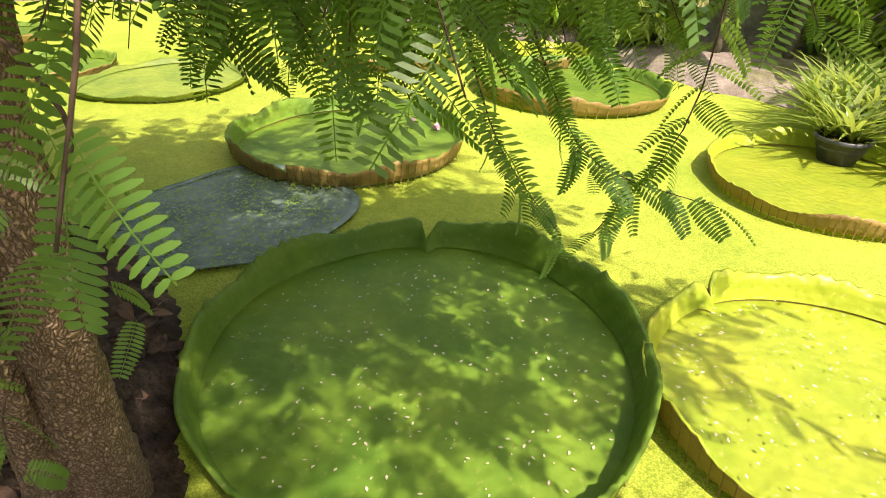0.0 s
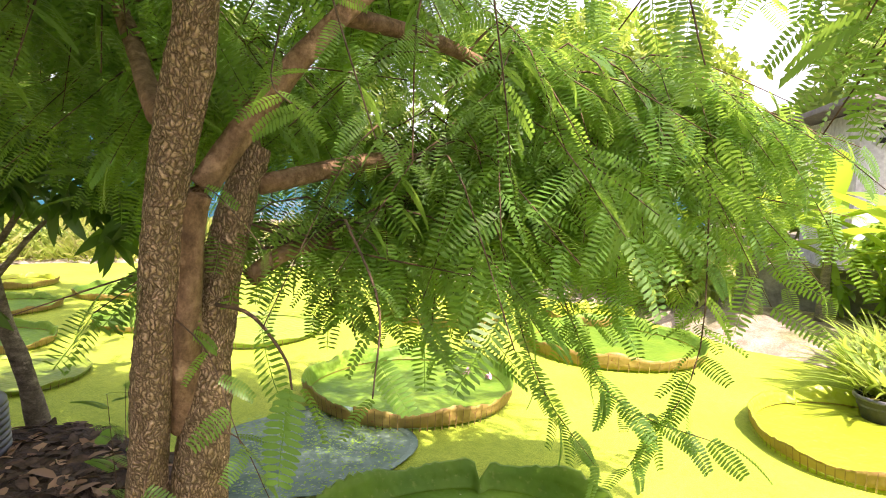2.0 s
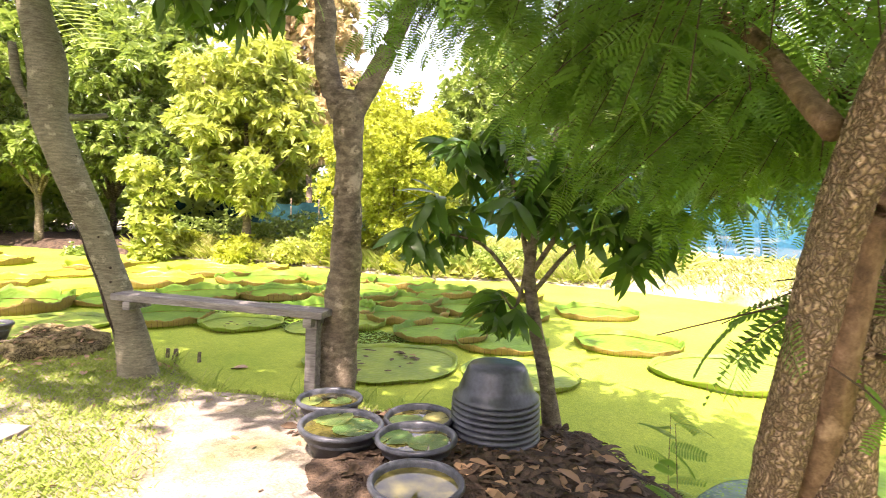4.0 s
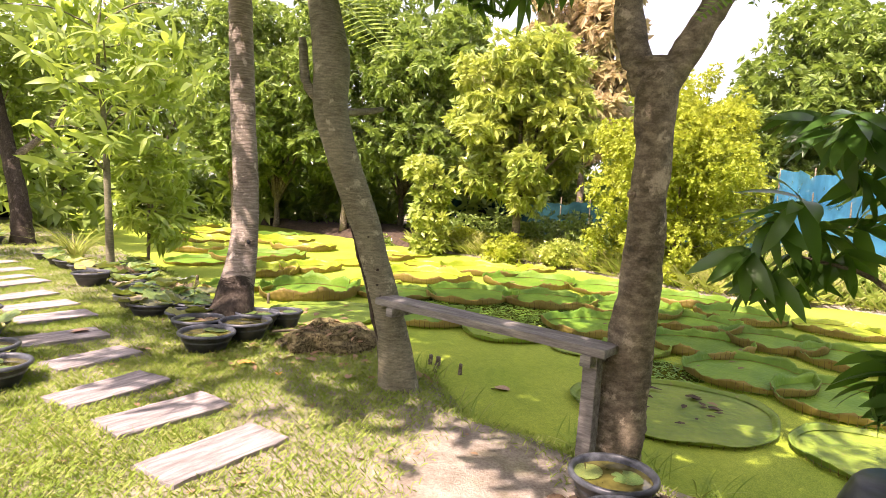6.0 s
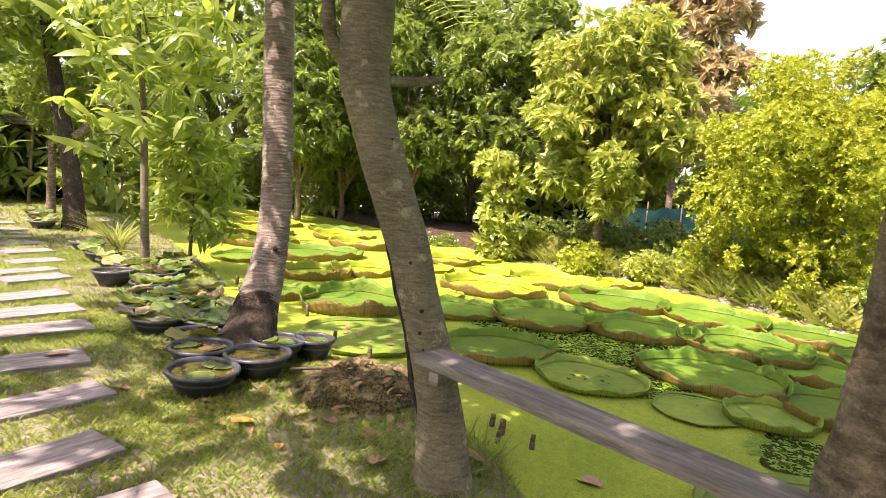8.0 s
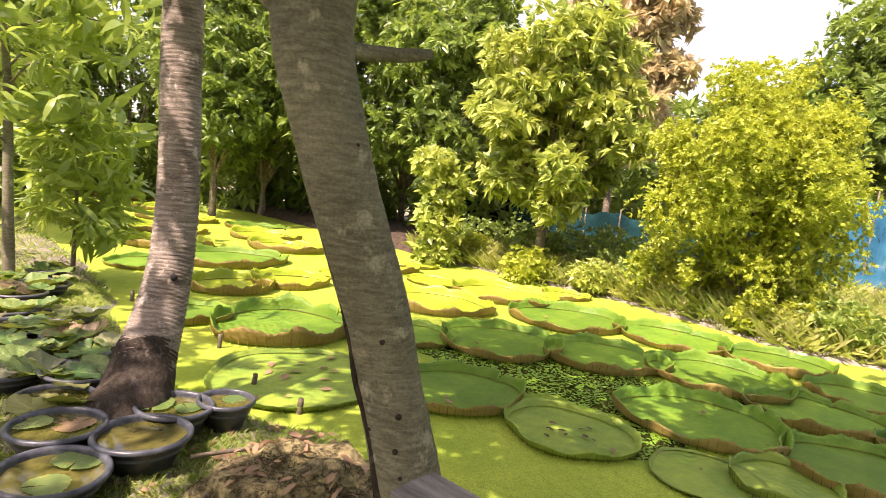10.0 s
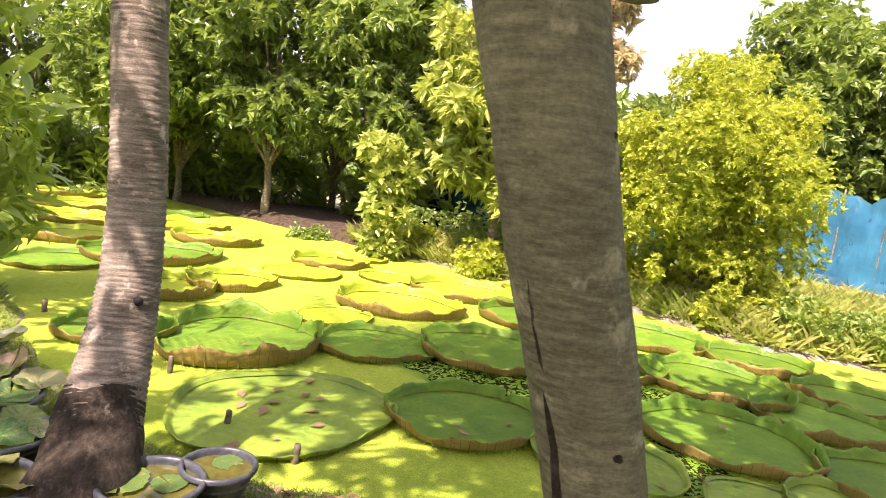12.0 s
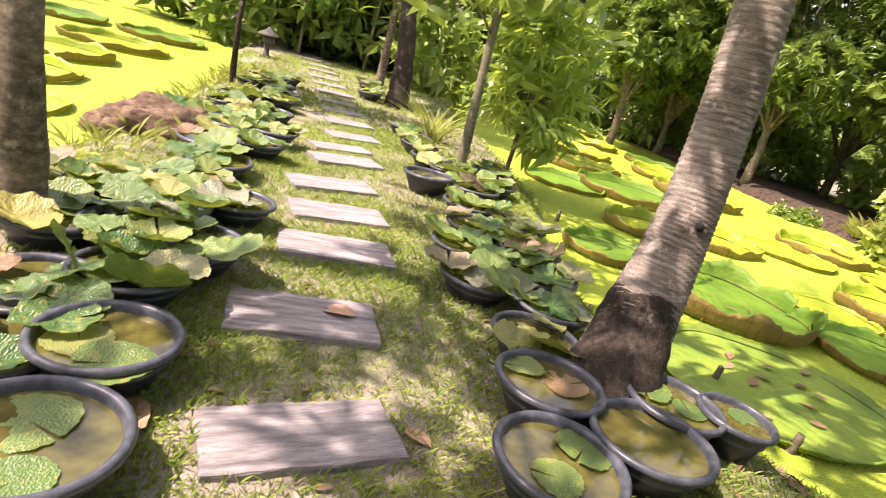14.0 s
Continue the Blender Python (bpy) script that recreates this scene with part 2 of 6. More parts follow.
M_DEEP = leafy("deep_green_leaf", (0.028, 0.085, 0.016), (0.085, 0.17, 0.03), (0.18, 0.34, 0.03), 0.28, 0.3)
M_WOODS = leafy("woodland_leaf", (0.085, 0.165, 0.035), (0.32, 0.40, 0.09), (0.28, 0.40, 0.05), 0.32, 0.45)
M_BANANA = leafy("banana_leaf", (0.10, 0.26, 0.03), (0.26, 0.42, 0.05), (0.45, 0.62, 0.05), 0.4, 0.4)
M_GRASS = leafy("grass_blade", (0.08, 0.18, 0.025), (0.32, 0.40, 0.08), (0.36, 0.48, 0.06), 0.35, 0.6, 0.2, (0.50, 0.44, 0.22), 0.25)
M_DRY = leafy("bank_grass_blade", (0.12, 0.20, 0.03), (0.40, 0.42, 0.10), (0.45, 0.5, 0.1), 0.3, 0.6, 0.2, (0.45, 0.38, 0.2), 0.25)


def lily_material():
    m, n, l, p = material("lily_leaf", 0.36, 0.0, 0.5)
    info = n.new("ShaderNodeObjectInfo")
    c = ramp(n, l, info.outputs["Random"], [(0.0, (0.045, 0.12, 0.03)), (0.35, (0.10, 0.18, 0.045)), (0.6, (0.16, 0.23, 0.065)), (0.78, (0.30, 0.28, 0.09)), (0.88, (0.19, 0.23, 0.16)), (1.0, (0.24, 0.14, 0.08))])
    spot = noise_node(n, l, 3.5, 6.0, rough=0.7)
    col = mixed(n, l, ramp(n, l, spot.outputs[0], [(0.56, (0, 0, 0)), (0.66, (1, 1, 1))]).outputs[0], c.outputs[0], (0.34, 0.30, 0.07))
    col = mixed(n, l, ramp(n, l, spot.outputs[0], [(0.30, (1, 1, 1)), (0.36, (0, 0, 0))]).outputs[0], col, (0.16, 0.09, 0.05))
    l.new(col, p.inputs["Base Color"])
    tc = n.new("ShaderNodeTexCoord")
    vor = n.new("ShaderNodeTexVoronoi")
    vor.feature = "SMOOTH_F1"
    vor.inputs["Scale"].default_value = 17.0
    l.new(tc.outputs["Object"], vor.inputs["Vector"])
    bump(n, l, p, vor.outputs["Distance"], 0.35, 0.03)
    tr = n.new("ShaderNodeBsdfTranslucent")
    tr.inputs[0].default_value = (0.35, 0.45, 0.06, 1)
    mx = n.new("ShaderNodeMixShader")
    mx.inputs[0].default_value = 0.18
    l.new(p.outputs[0], mx.inputs[1])
    l.new(tr.outputs[0], mx.inputs[2])
    l.new(mx.outputs[0], n["Material Output"].inputs[0])
    return m


M_LILY = lily_material()
M_LITTER = leafy("dead_leaf", (0.10, 0.055, 0.03), (0.42, 0.27, 0.15), (0.3, 0.18, 0.06), 0.1, 0.7)
M_LITTERD = simple("dark_litter", (0.03, 0.02, 0.012), (0.13, 0.085, 0.05), 20.0, 0.9)
M_NET = net_material()
M_CONC = simple("old_concrete", (0.10, 0.10, 0.085), (0.34, 0.33, 0.30), 3.0, 0.9)
M_PAINT = simple("grey_white_paint", (0.52, 0.54, 0.54), (0.72, 0.73, 0.72), 1.5, 0.7, 0.1)
# near-black that puts the shade inside openings into the colour
M_VOID = simple("shade_black", (0.01, 0.01, 0.01), (0.03, 0.03, 0.03), 4.0, 0.9, 0)
M_ROOF = simple("roof_sheet", (0.12, 0.11, 0.10), (0.24, 0.22, 0.20), 2.0, 0.7)
M_PINKF = simple("pink_petal", (0.45, 0.20, 0.30), (0.72, 0.50, 0.58), 12.0, 0.6)
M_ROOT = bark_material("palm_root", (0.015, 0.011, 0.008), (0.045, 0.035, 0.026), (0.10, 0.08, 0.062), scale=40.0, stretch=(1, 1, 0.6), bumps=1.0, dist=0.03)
M_TEAL = simple("dark_teal_net", (0.005, 0.03, 0.035), (0.015, 0.065, 0.07), 2.0, 0.95, 0, spec=0.08)
M_OPEN, _n, _l, _p = material("open_water", 0.12, 0.0, 0.5)
_p.inputs["Base Color"].default_value = (0.014, 0.02, 0.006, 1)
M_BITS = leafy("floating_leaf", (0.09, 0.22, 0.02), (0.22, 0.38, 0.03), (0.3, 0.5, 0.03), 0.15)
M_FLECK = leafy("pale_fleck", (0.45, 0.42, 0.25), (0.75, 0.72, 0.5), (0.5, 0.5, 0.3), 0.1)
M_STONE = simple("lantern_stone", (0.05, 0.046, 0.04), (0.14, 0.13, 0.115), 9.0, 0.9)


def mound_material():
    m, n, l, p = material("dry_root_mass", 0.95, 0.0, 0.15)
    tc = n.new("ShaderNodeTexCoord")
    vor = n.new("ShaderNodeTexVoronoi")
    vor.feature = "DISTANCE_TO_EDGE"
    vor.inputs["Scale"].default_value = 6.0
    bend = noise_node(n, l, 6.0, 6.0, rough=0.7)
    warp = mixed(n, l, 0.5, tc.outputs["Object"], bend.outputs[1])
    l.new(warp, vor.inputs["Vector"])
    fine = noise_node(n, l, 40.0, 5.0, rough=0.7)
    c = ramp(n, l, fine.outputs[0], [(0.3, (0.10, 0.078, 0.036)), (0.7, (0.38, 0.32, 0.16))])
    col = mixed(n, l, ramp(n, l, vor.outputs[0], [(0.005, (1, 1, 1)), (0.05, (0, 0, 0))]).outputs[0], c.outputs[0], (0.035, 0.025, 0.015))
    l.new(col, p.inputs["Base Color"])
    bump(n, l, p, ramp(n, l, vor.outputs[0], [(0.0, (0, 0, 0)), (0.2, (1, 1, 1))]).outputs[0], 0.9, 0.03)
    return m


M_MOUND = mound_material()
M_MULCH_SHADE = simple("mulch_and_shade", (0.022, 0.015, 0.010), (0.13, 0.088, 0.055), 9.0, 0.95, 1.0, 0.03)
# ---- building blocks ----
def raw_mesh(name, verts, faces, mats, smooth=False, index=None):
    """A mesh from an array of corners and one of faces, all triangles or all quads."""
    verts, faces = np.asarray(verts, np.float32), np.asarray(faces, np.int32)
    me = bpy.data.meshes.new(name)
    k = faces.shape[1]
    me.vertices.add(len(verts))
    me.vertices.foreach_set("co", verts.ravel())
    me.loops.add(faces.size)
    me.loops.foreach_set("vertex_index", faces.ravel())
    me.polygons.add(len(faces))
    me.polygons.foreach_set("loop_start", np.arange(0, faces.size, k, dtype=np.int32))
    if smooth:
        me.polygons.foreach_set("use_smooth", np.ones(len(faces), bool))
    for mt in (mats if isinstance(mats, (list, tuple)) else [mats]):
        me.materials.append(mt)
    if index is not None:
        me.polygons.foreach_set("material_index", np.asarray(index, np.int32))
    me.update(calc_edges=True)
    return me


def piece(name, me, parent=None, label=""):
    ob = new(name, me)
    if parent is not None:
        ob.parent = parent
    if label:
        ob["label"] = label
    return ob


def part(name, bm, mat, parent=None, label="", smooth=False):
    me = bpy.data.meshes.new(name)
    bm.to_mesh(me)
    bm.free()
    me.materials.append(mat)
    if smooth:
        me.polygons.foreach_set("use_smooth", np.ones(len(me.polygons), bool))
    return piece(name, me, parent, label)


def empty(name, m, label, category, group="", kind=""):
    ob = new(name)
    ob.matrix_basis = m
    return tagged(ob, label, category, group, kind)


def lathe(profile, seg, close=False):
    """Rings of (radius, height) turned about z."""
    a = np.linspace(0, 2 * np.pi, seg, endpoint=False)
    v = np.concatenate([np.c_[r * np.cos(a), r * np.sin(a), np.full(seg, h)] for r, h in profile])
    i = np.arange(seg)
    f = [np.c_[k * seg + i, k * seg + (i + 1) % seg, (k + 1) * seg + (i + 1) % seg, (k + 1) * seg + i] for k in range(len(profile) - 1)]
    return v, np.concatenate(f)


def smooth_line(pts, n):
    """Evenly spread points on a soft curve through pts."""
    p = np.asarray(pts, float)
    q = np.vstack([2 * p[0] - p[1], p, 2 * p[-1] - p[-2]])
    out = []
    for t in np.linspace(0, len(p) - 1 - 1e-6, n):
        k = int(t)
        u = t - k
        a, b, c, d = q[k], q[k + 1], q[k + 2], q[k + 3]
        out.append(0.5 * ((2 * b) + (c - a) * u + (2 * a - 5 * b + 4 * c - d) * u * u + (3 * b - a - 3 * c + d) * u ** 3))
    return np.array(out)


def tube(pts, radii, seg=10, n=None, lump=0.0, seed=0, rings=0.0):
    """A tapering limb along pts, uneven by lump, with ring steps when asked."""
    n = n or max(6, 4 * len(pts))
    c = smooth_line(pts, n)
    r = np.interp(np.linspace(0, 1, n), np.linspace(0, 1, len(radii)), radii)
    d = np.gradient(c, axis=0)
    d /= np.linalg.norm(d, axis=1)[:, None]
    up = np.where(np.abs(d[:, 2:3]) > 0.9, [[1.0, 0, 0]], [[0, 0, 1.0]])
    s = np.cross(d, up)
    s /= np.linalg.norm(s, axis=1)[:, None]
    w = np.cross(s, d)
    a = np.linspace(0, 2 * np.pi, seg, endpoint=False)
    rng = np.random.default_rng(seed)
    rr = r[:, None] * np.ones(seg)
    if lump:
        for k in range(1, 6):
            ph, sp = rng.uniform(0, 6.28, 2)
            rr = rr * (1 + lump / k ** 0.5 * np.sin(k * a[None, :] + ph + sp * np.linspace(0, 3 * k, n)[:, None]))
        rr = rr * (1 + rng.normal(0, lump * 0.35, rr.shape))
    if rings:
        rr = rr * (1 + rings * (np.arange(n) % 3 == 0))[:, None]
    v = c[:, None, :] + rr[..., None] * (np.cos(a)[None, :, None] * s[:, None, :] + np.sin(a)[None, :, None] * w[:, None, :])
    v = np.concatenate([c[:1, None, :] + 0.02 * (v[:1] - c[:1, None, :]), v, c[-1:, None, :] + 0.02 * (v[-1:] - c[-1:, None, :])])
    i = np.arange(seg)
    f = np.concatenate([np.c_[k * seg + i, k * seg + (i + 1) % seg, (k + 1) * seg + (i + 1) % seg, (k + 1) * seg + i] for k in range(n + 1)])
    return v.reshape(-1, 3), f


def joined(items):
    vs, fs, o = [], [], 0
    for v, f in items:
        vs.append(v), fs.append(np.asarray(f) + o)
        o += len(v)
    return np.concatenate(vs), np.concatenate(fs)


def frames_from(dirs, roll):
    """Turning matrices whose y runs along dirs and whose z is as far up as it can be, rolled a little."""
    y = dirs / np.linalg.norm(dirs, axis=1)[:, None]
    up = np.where(np.abs(y[:, 2:3]) > 0.97, [[1.0, 0, 0]], [[0, 0, 1.0]])
    x = np.cross(y, up)
    x /= np.linalg.norm(x, axis=1)[:, None]
    z = np.cross(x, y)
    c, s = np.cos(roll)[:, None], np.sin(roll)[:, None]
    return np.stack([x * c + z * s, y, z * c - x * s], axis=2)


def spread(tv, tf, pos, rot, size):
    """Copies of a small template, joined into one array mesh."""
    tv, tf = np.asarray(tv, float), np.asarray(tf, int)
    v = np.einsum("nij,kj->nki", rot, tv) * size[:, None, None] + pos[:, None, :]
    f = tf[None] + (np.arange(len(pos)) * len(tv))[:, None, None]
    return v.reshape(-1, 3), f.reshape(-1, tf.shape[1])


def blade(length, width, fold=0.12, droop=0.25, cut=4):
    """One leaf along y, folded at the midrib and drooping to its tip."""
    ts = np.linspace(0, 1, cut)
    v, f = [], []
    for t in ts:
        w = width * (np.sin(np.pi * (0.12 + 0.86 * t)) ** 0.8) / 2 if t < 1 else width * 0.02
        y, z = t * length, -droop * length * t * t
        v += [(-w, y, z + fold * w), (0, y, z), (w, y, z + fold * w)]
    for k in range(cut - 1):
        a = 3 * k
        f += [(a, a + 1, a + 4, a + 3), (a + 1, a + 2, a + 5, a + 4)]
    return np.array(v), np.array(f)


def far_blade(length, width, droop=0.25):
    """A leaf of two faces folded at the midrib, for crowns that stay far off."""
    return np.array([(0, 0, 0), (width / 2, length * 0.45, -droop * length * 0.12), (0, length, -droop * length), (-width / 2, length * 0.45, -droop * length * 0.12), (0, length * 0.5, -droop * length * 0.2 - width * 0.14)]), np.array([(0, 1, 2, 4), (0, 4, 2, 3)])


def rosette(n, length, width, seed, tilt=0.2, droop=0.5, far=False):
    """A whorl of n leaves at a twig's end, y being the twig's way."""
    rng = np.random.default_rng(seed)
    bv, bf = far_blade(length, width * 1.15, droop) if far else blade(length, width, droop=droop, cut=5)
    a = np.arange(n) * 2.4 + rng.uniform(0, 0.5, n)
    d = np.c_[np.cos(a), rng.uniform(tilt - 0.3, tilt + 0.5, n), np.sin(a)]
    return spread(bv, bf, np.c_[np.zeros(n), np.linspace(-0.15, 0.1, n) * length, np.zeros(n)], frames_from(d, rng.uniform(-0.4, 0.4, n)), rng.uniform(0.7, 1.1, n))


def feather(pairs=13, length=1.0, leaflet=0.2, wide=0.062, droop=0.25, round_ends=False):
    """A feathery leaf: oblong leaflets in pairs along a bowed stalk."""
    v, f = [], []
    for k in range(pairs):
        t = (k + 0.8) / (pairs + 0.4)
        y, z = t * length, -droop * length * t * t
        ll = leaflet * (0.62 + 0.5 * math.sin(math.pi * min(1.0, t * 0.9 + 0.08)))
        for s in (-1, 1):
            o, w, sl = len(v), wide * 0.5, 0.16 * ll
            if round_ends:
                row = [(0.03, -0.3), (0.25, -0.95), (0.75, -1.0), (1.0, -0.25), (1.0, 0.35), (0.75, 1.0), (0.25, 0.95), (0.03, 0.3)]
                v += [(s * ll * a, y + w * b + sl * a, z + 0.012 * math.sin(3 * a) - 0.1 * ll * a * a) for a, b in row]
                quads = [(0, 1, 6, 7), (1, 2, 5, 6), (2, 3, 4, 5)]
                f += [tuple(o + q for q in (g if s > 0 else g[::-1])) for g in quads]
            else:
                v += [(0, y - w * 0.6, z), (s * ll * 0.8, y - w * 0.9 + sl, z - ll * 0.06), (s * ll, y + w * 0.5 + sl, z - ll * 0.1), (s * ll * 0.3, y + w + sl * 0.3, z + 0.01)]
                f.append((o, o + 1, o + 2, o + 3) if s > 0 else (o, o + 3, o + 2, o + 1))
    for k in range(3):
        t0, t1 = k / 3, (k + 1) / 3
        o = len(v)
        for t in (t0, t1):
            v += [(-0.006, t * length, -droop * length * t * t), (0.006, t * length, -droop * length * t * t)]
        f.append((o, o + 1, o + 3, o + 2))
    return np.array(v), np.array(f)


def in_clumps(clumps, n, rng, shell=0.55):
    """Places and outward ways in a set of ball-like clumps (x, y, z, rx, ry, rz), most of them near the skin."""
    c = np.asarray(clumps, float)
    wts = c[:, 3] * c[:, 4] + c[:, 4] * c[:, 5] + c[:, 3] * c[:, 5]
    k = rng.choice(len(c), n, p=wts / wts.sum())
    d = rng.normal(size=(n, 3))
    d /= np.linalg.norm(d, axis=1)[:, None]
    r = shell + (1 - shell) * rng.random(n) ** 0.6
    r *= 1 + 0.22 * np.sin(d[:, 0] * 7 + k * 1.7) * np.sin(d[:, 2] * 6 + k) + 0.08 * rng.normal(size=n)
    return c[k, :3] + d * r[:, None] * c[k, 3:6], d


def crown_mesh(name, clumps, n, template, size, mat, seed, up=0.35, floor=0.3, shell=0.55, jitter=0.5):
    rng = np.random.default_rng(seed)
    pos, d = in_clumps(clumps, n, rng, shell)
    keep = pos[:, 2] > floor
    pos, d = pos[keep], d[keep]
    d = d + rng.normal(0, jitter, d.shape) + [0, 0, up]
    v, f = spread(*template, pos, frames_from(d, rng.uniform(-0.8, 0.8, len(d))), rng.uniform(0.7, 1.25, len(d)) * size)
    return raw_mesh(name, v, f, mat)


def box_bm(sx, sy, sz, bevel=0.0, at=(0, 0, 0)):
    bm = bmesh.new()
    bmesh.ops.create_cube(bm, size=1.0, matrix=Matrix.Translation(at) @ Matrix.Diagonal((sx, sy, sz, 1)))
    if bevel:
        bmesh.ops.bevel(bm, geom=bm.edges[:], offset=bevel, segments=2, affect="EDGES", profile=0.6)
    return bm


# ---- ground and water ----
LAND = 0.22
SHORE_A = [(-36, -8.5), (-30, -5.5), (-26.7, -3), (-22, 0.5), (-19.2, 2.3), (-15.4, 5.6), (-12.2, 7.0), (-11, 9.2), (-8.5, 10.5), (-5.5, 11.0), (-3, 10.4), (-1.2, 9.6), (0.2, 8.8), (1.5, 7.2), (2.7, 6.5), (3.2, 5), (3.3, 2.6), (2.8, 1.3),
           (0.8, 1.05), (-0.3, 1.1), (-1.0, 1.5), (-1.45, 2.15), (-1.8, 2.6), (-2.3, 2.95), (-3.3, 3.2), (-4.0, 2.8), (-4.5, 2.25), (-5.2, 1.75), (-5.7, 1.15), (-6.4, 0.9), (-7.4, 0.6), (-8.3, 0.05), (-8.55, -0.6), (-9.1, -1.4), (-10.3, -2.2), (-12.2, -3.1), (-14, -4.2), (-18, -7.2), (-24, -11), (-36, -18)]
SHORE_B = [(-6.2, -5.0), (-7.6, -5.6), (-8.5, -6.2), (-10.0, -7.4), (-13.2, -9.9), (-17.3, -14), (-22, -18), (-24, -26), (-14, -27), (-4, -20), (-3, -10), (-4.6, -6)]


def signed(px, py, poly):
    """Distance to a closed line: below nought inside."""
    p = np.asarray(poly, float)
    q = np.roll(p, -1, axis=0)
    best = np.full(px.shape, 1e9)
    inside = np.zeros(px.shape, bool)
    for (x0, y0), (x1, y1) in zip(p, q):
        dx, dy = x1 - x0, y1 - y0
        t = np.clip(((px - x0) * dx + (py - y0) * dy) / (dx * dx + dy * dy), 0, 1)
        best = np.minimum(best, np.hypot(px - x0 - t * dx, py - y0 - t * dy))
        cross = ((y0 > py) != (y1 > py)) & (px < dx * (py - y0) / (dy if dy else 1e-9) + x0)
        inside ^= cross
    return np.where(inside, -best, best)


def height(px, py):
    px, py = np.asarray(px, float), np.asarray(py, float)
    d = np.minimum(signed(px, py, SHORE_A), signed(px, py, SHORE_B))
    d = d + 0.07 * np.sin(px * 5.1 + np.sin(py * 3.3)) * np.sin(py * 4.3 + 1)
    h = np.interp(d, [-1.2, -0.25, 0.0, 0.12, 0.4, 1.0], [-0.5, -0.2, -0.01, 0.09, LAND - 0.03, LAND])
    far = np.clip((py - 9.5) / 8, 0, 1) * 0.25 * (px < 2)
    soft = 0.02 * np.sin(px * 1.7 + 1) * np.sin(py * 1.3) + 0.012 * np.sin(px * 4.7) * np.sin(py * 5.3 + 2)
    return h + (far + soft) * (d > 0.1)


xs = np.concatenate([[-900, -300, -120, -70, -50], np.arange(-40, -16, 0.5), np.arange(-16, 4.5, 0.14), np.arange(4.5, 14, 0.7), [18, 30, 60, 150, 400, 900]])
ys = np.concatenate([[-900, -300, -120, -60, -40], np.arange(-30, -10, 0.7), np.arange(-10, 11, 0.14), np.arange(11, 24, 0.7), [28, 40, 80, 200, 500, 900]])
gx, gy = np.meshgrid(xs, ys)
gz = height(gx, gy)
nx, ny = len(xs), len(ys)
ii, jj = np.meshgrid(np.arange(nx - 1), np.arange(ny - 1))
quad = np.stack([jj * nx + ii, jj * nx + ii + 1, (jj + 1) * nx + ii + 1, (jj + 1) * nx + ii], axis=2).reshape(-1, 4)
ground = piece("ground", raw_mesh("ground", np.c_[gx.ravel(), gy.ravel(), gz.ravel()], quad, M_GROUND, True))
tagged(ground, "pale trodden earth bank with thin grass beside the ponds", "ground", kind="structure")
water = part("water", box_bm(42, 39, 0.04, 0, (-17, -7.7, -0.02)), M_DUCK)
tagged(water, "still pond covered by a bright green duckweed carpet", "water", kind="structure")


# ---- trees ----
def limb(name, pts, radii, mat, parent, seg=12, n=None, lump=0.05, seed=0, rings=0.0, label=""):
    v, f = tube(pts, radii, seg, n, lump, seed, rings)
    return piece(name, raw_mesh(name, v, f, mat, True), parent, label)


ROS_MANGO = rosette(10, 0.22, 0.075, 1, 0.35, 0.75)
ROS_SMALL = rosette(7, 0.16, 0.07, 2, 0.4, 0.2)
ROS_BIG = rosette(6, 0.34, 0.10, 3, 0.3, 0.75)
FAR_MANGO = rosette(11, 0.27, 0.10, 1, 0.45, 0.6, True)
FAR_SMALL = rosette(8, 0.16, 0.07, 2, 0.4, 0.2, True)
FAR_BIG = rosette(7, 0.34, 0.12, 3, 0.3, 0.6, True)
FEATHER = feather()
FEATHER_NEAR = feather(13, 1.0, 0.21, 0.06, 0.3, True)


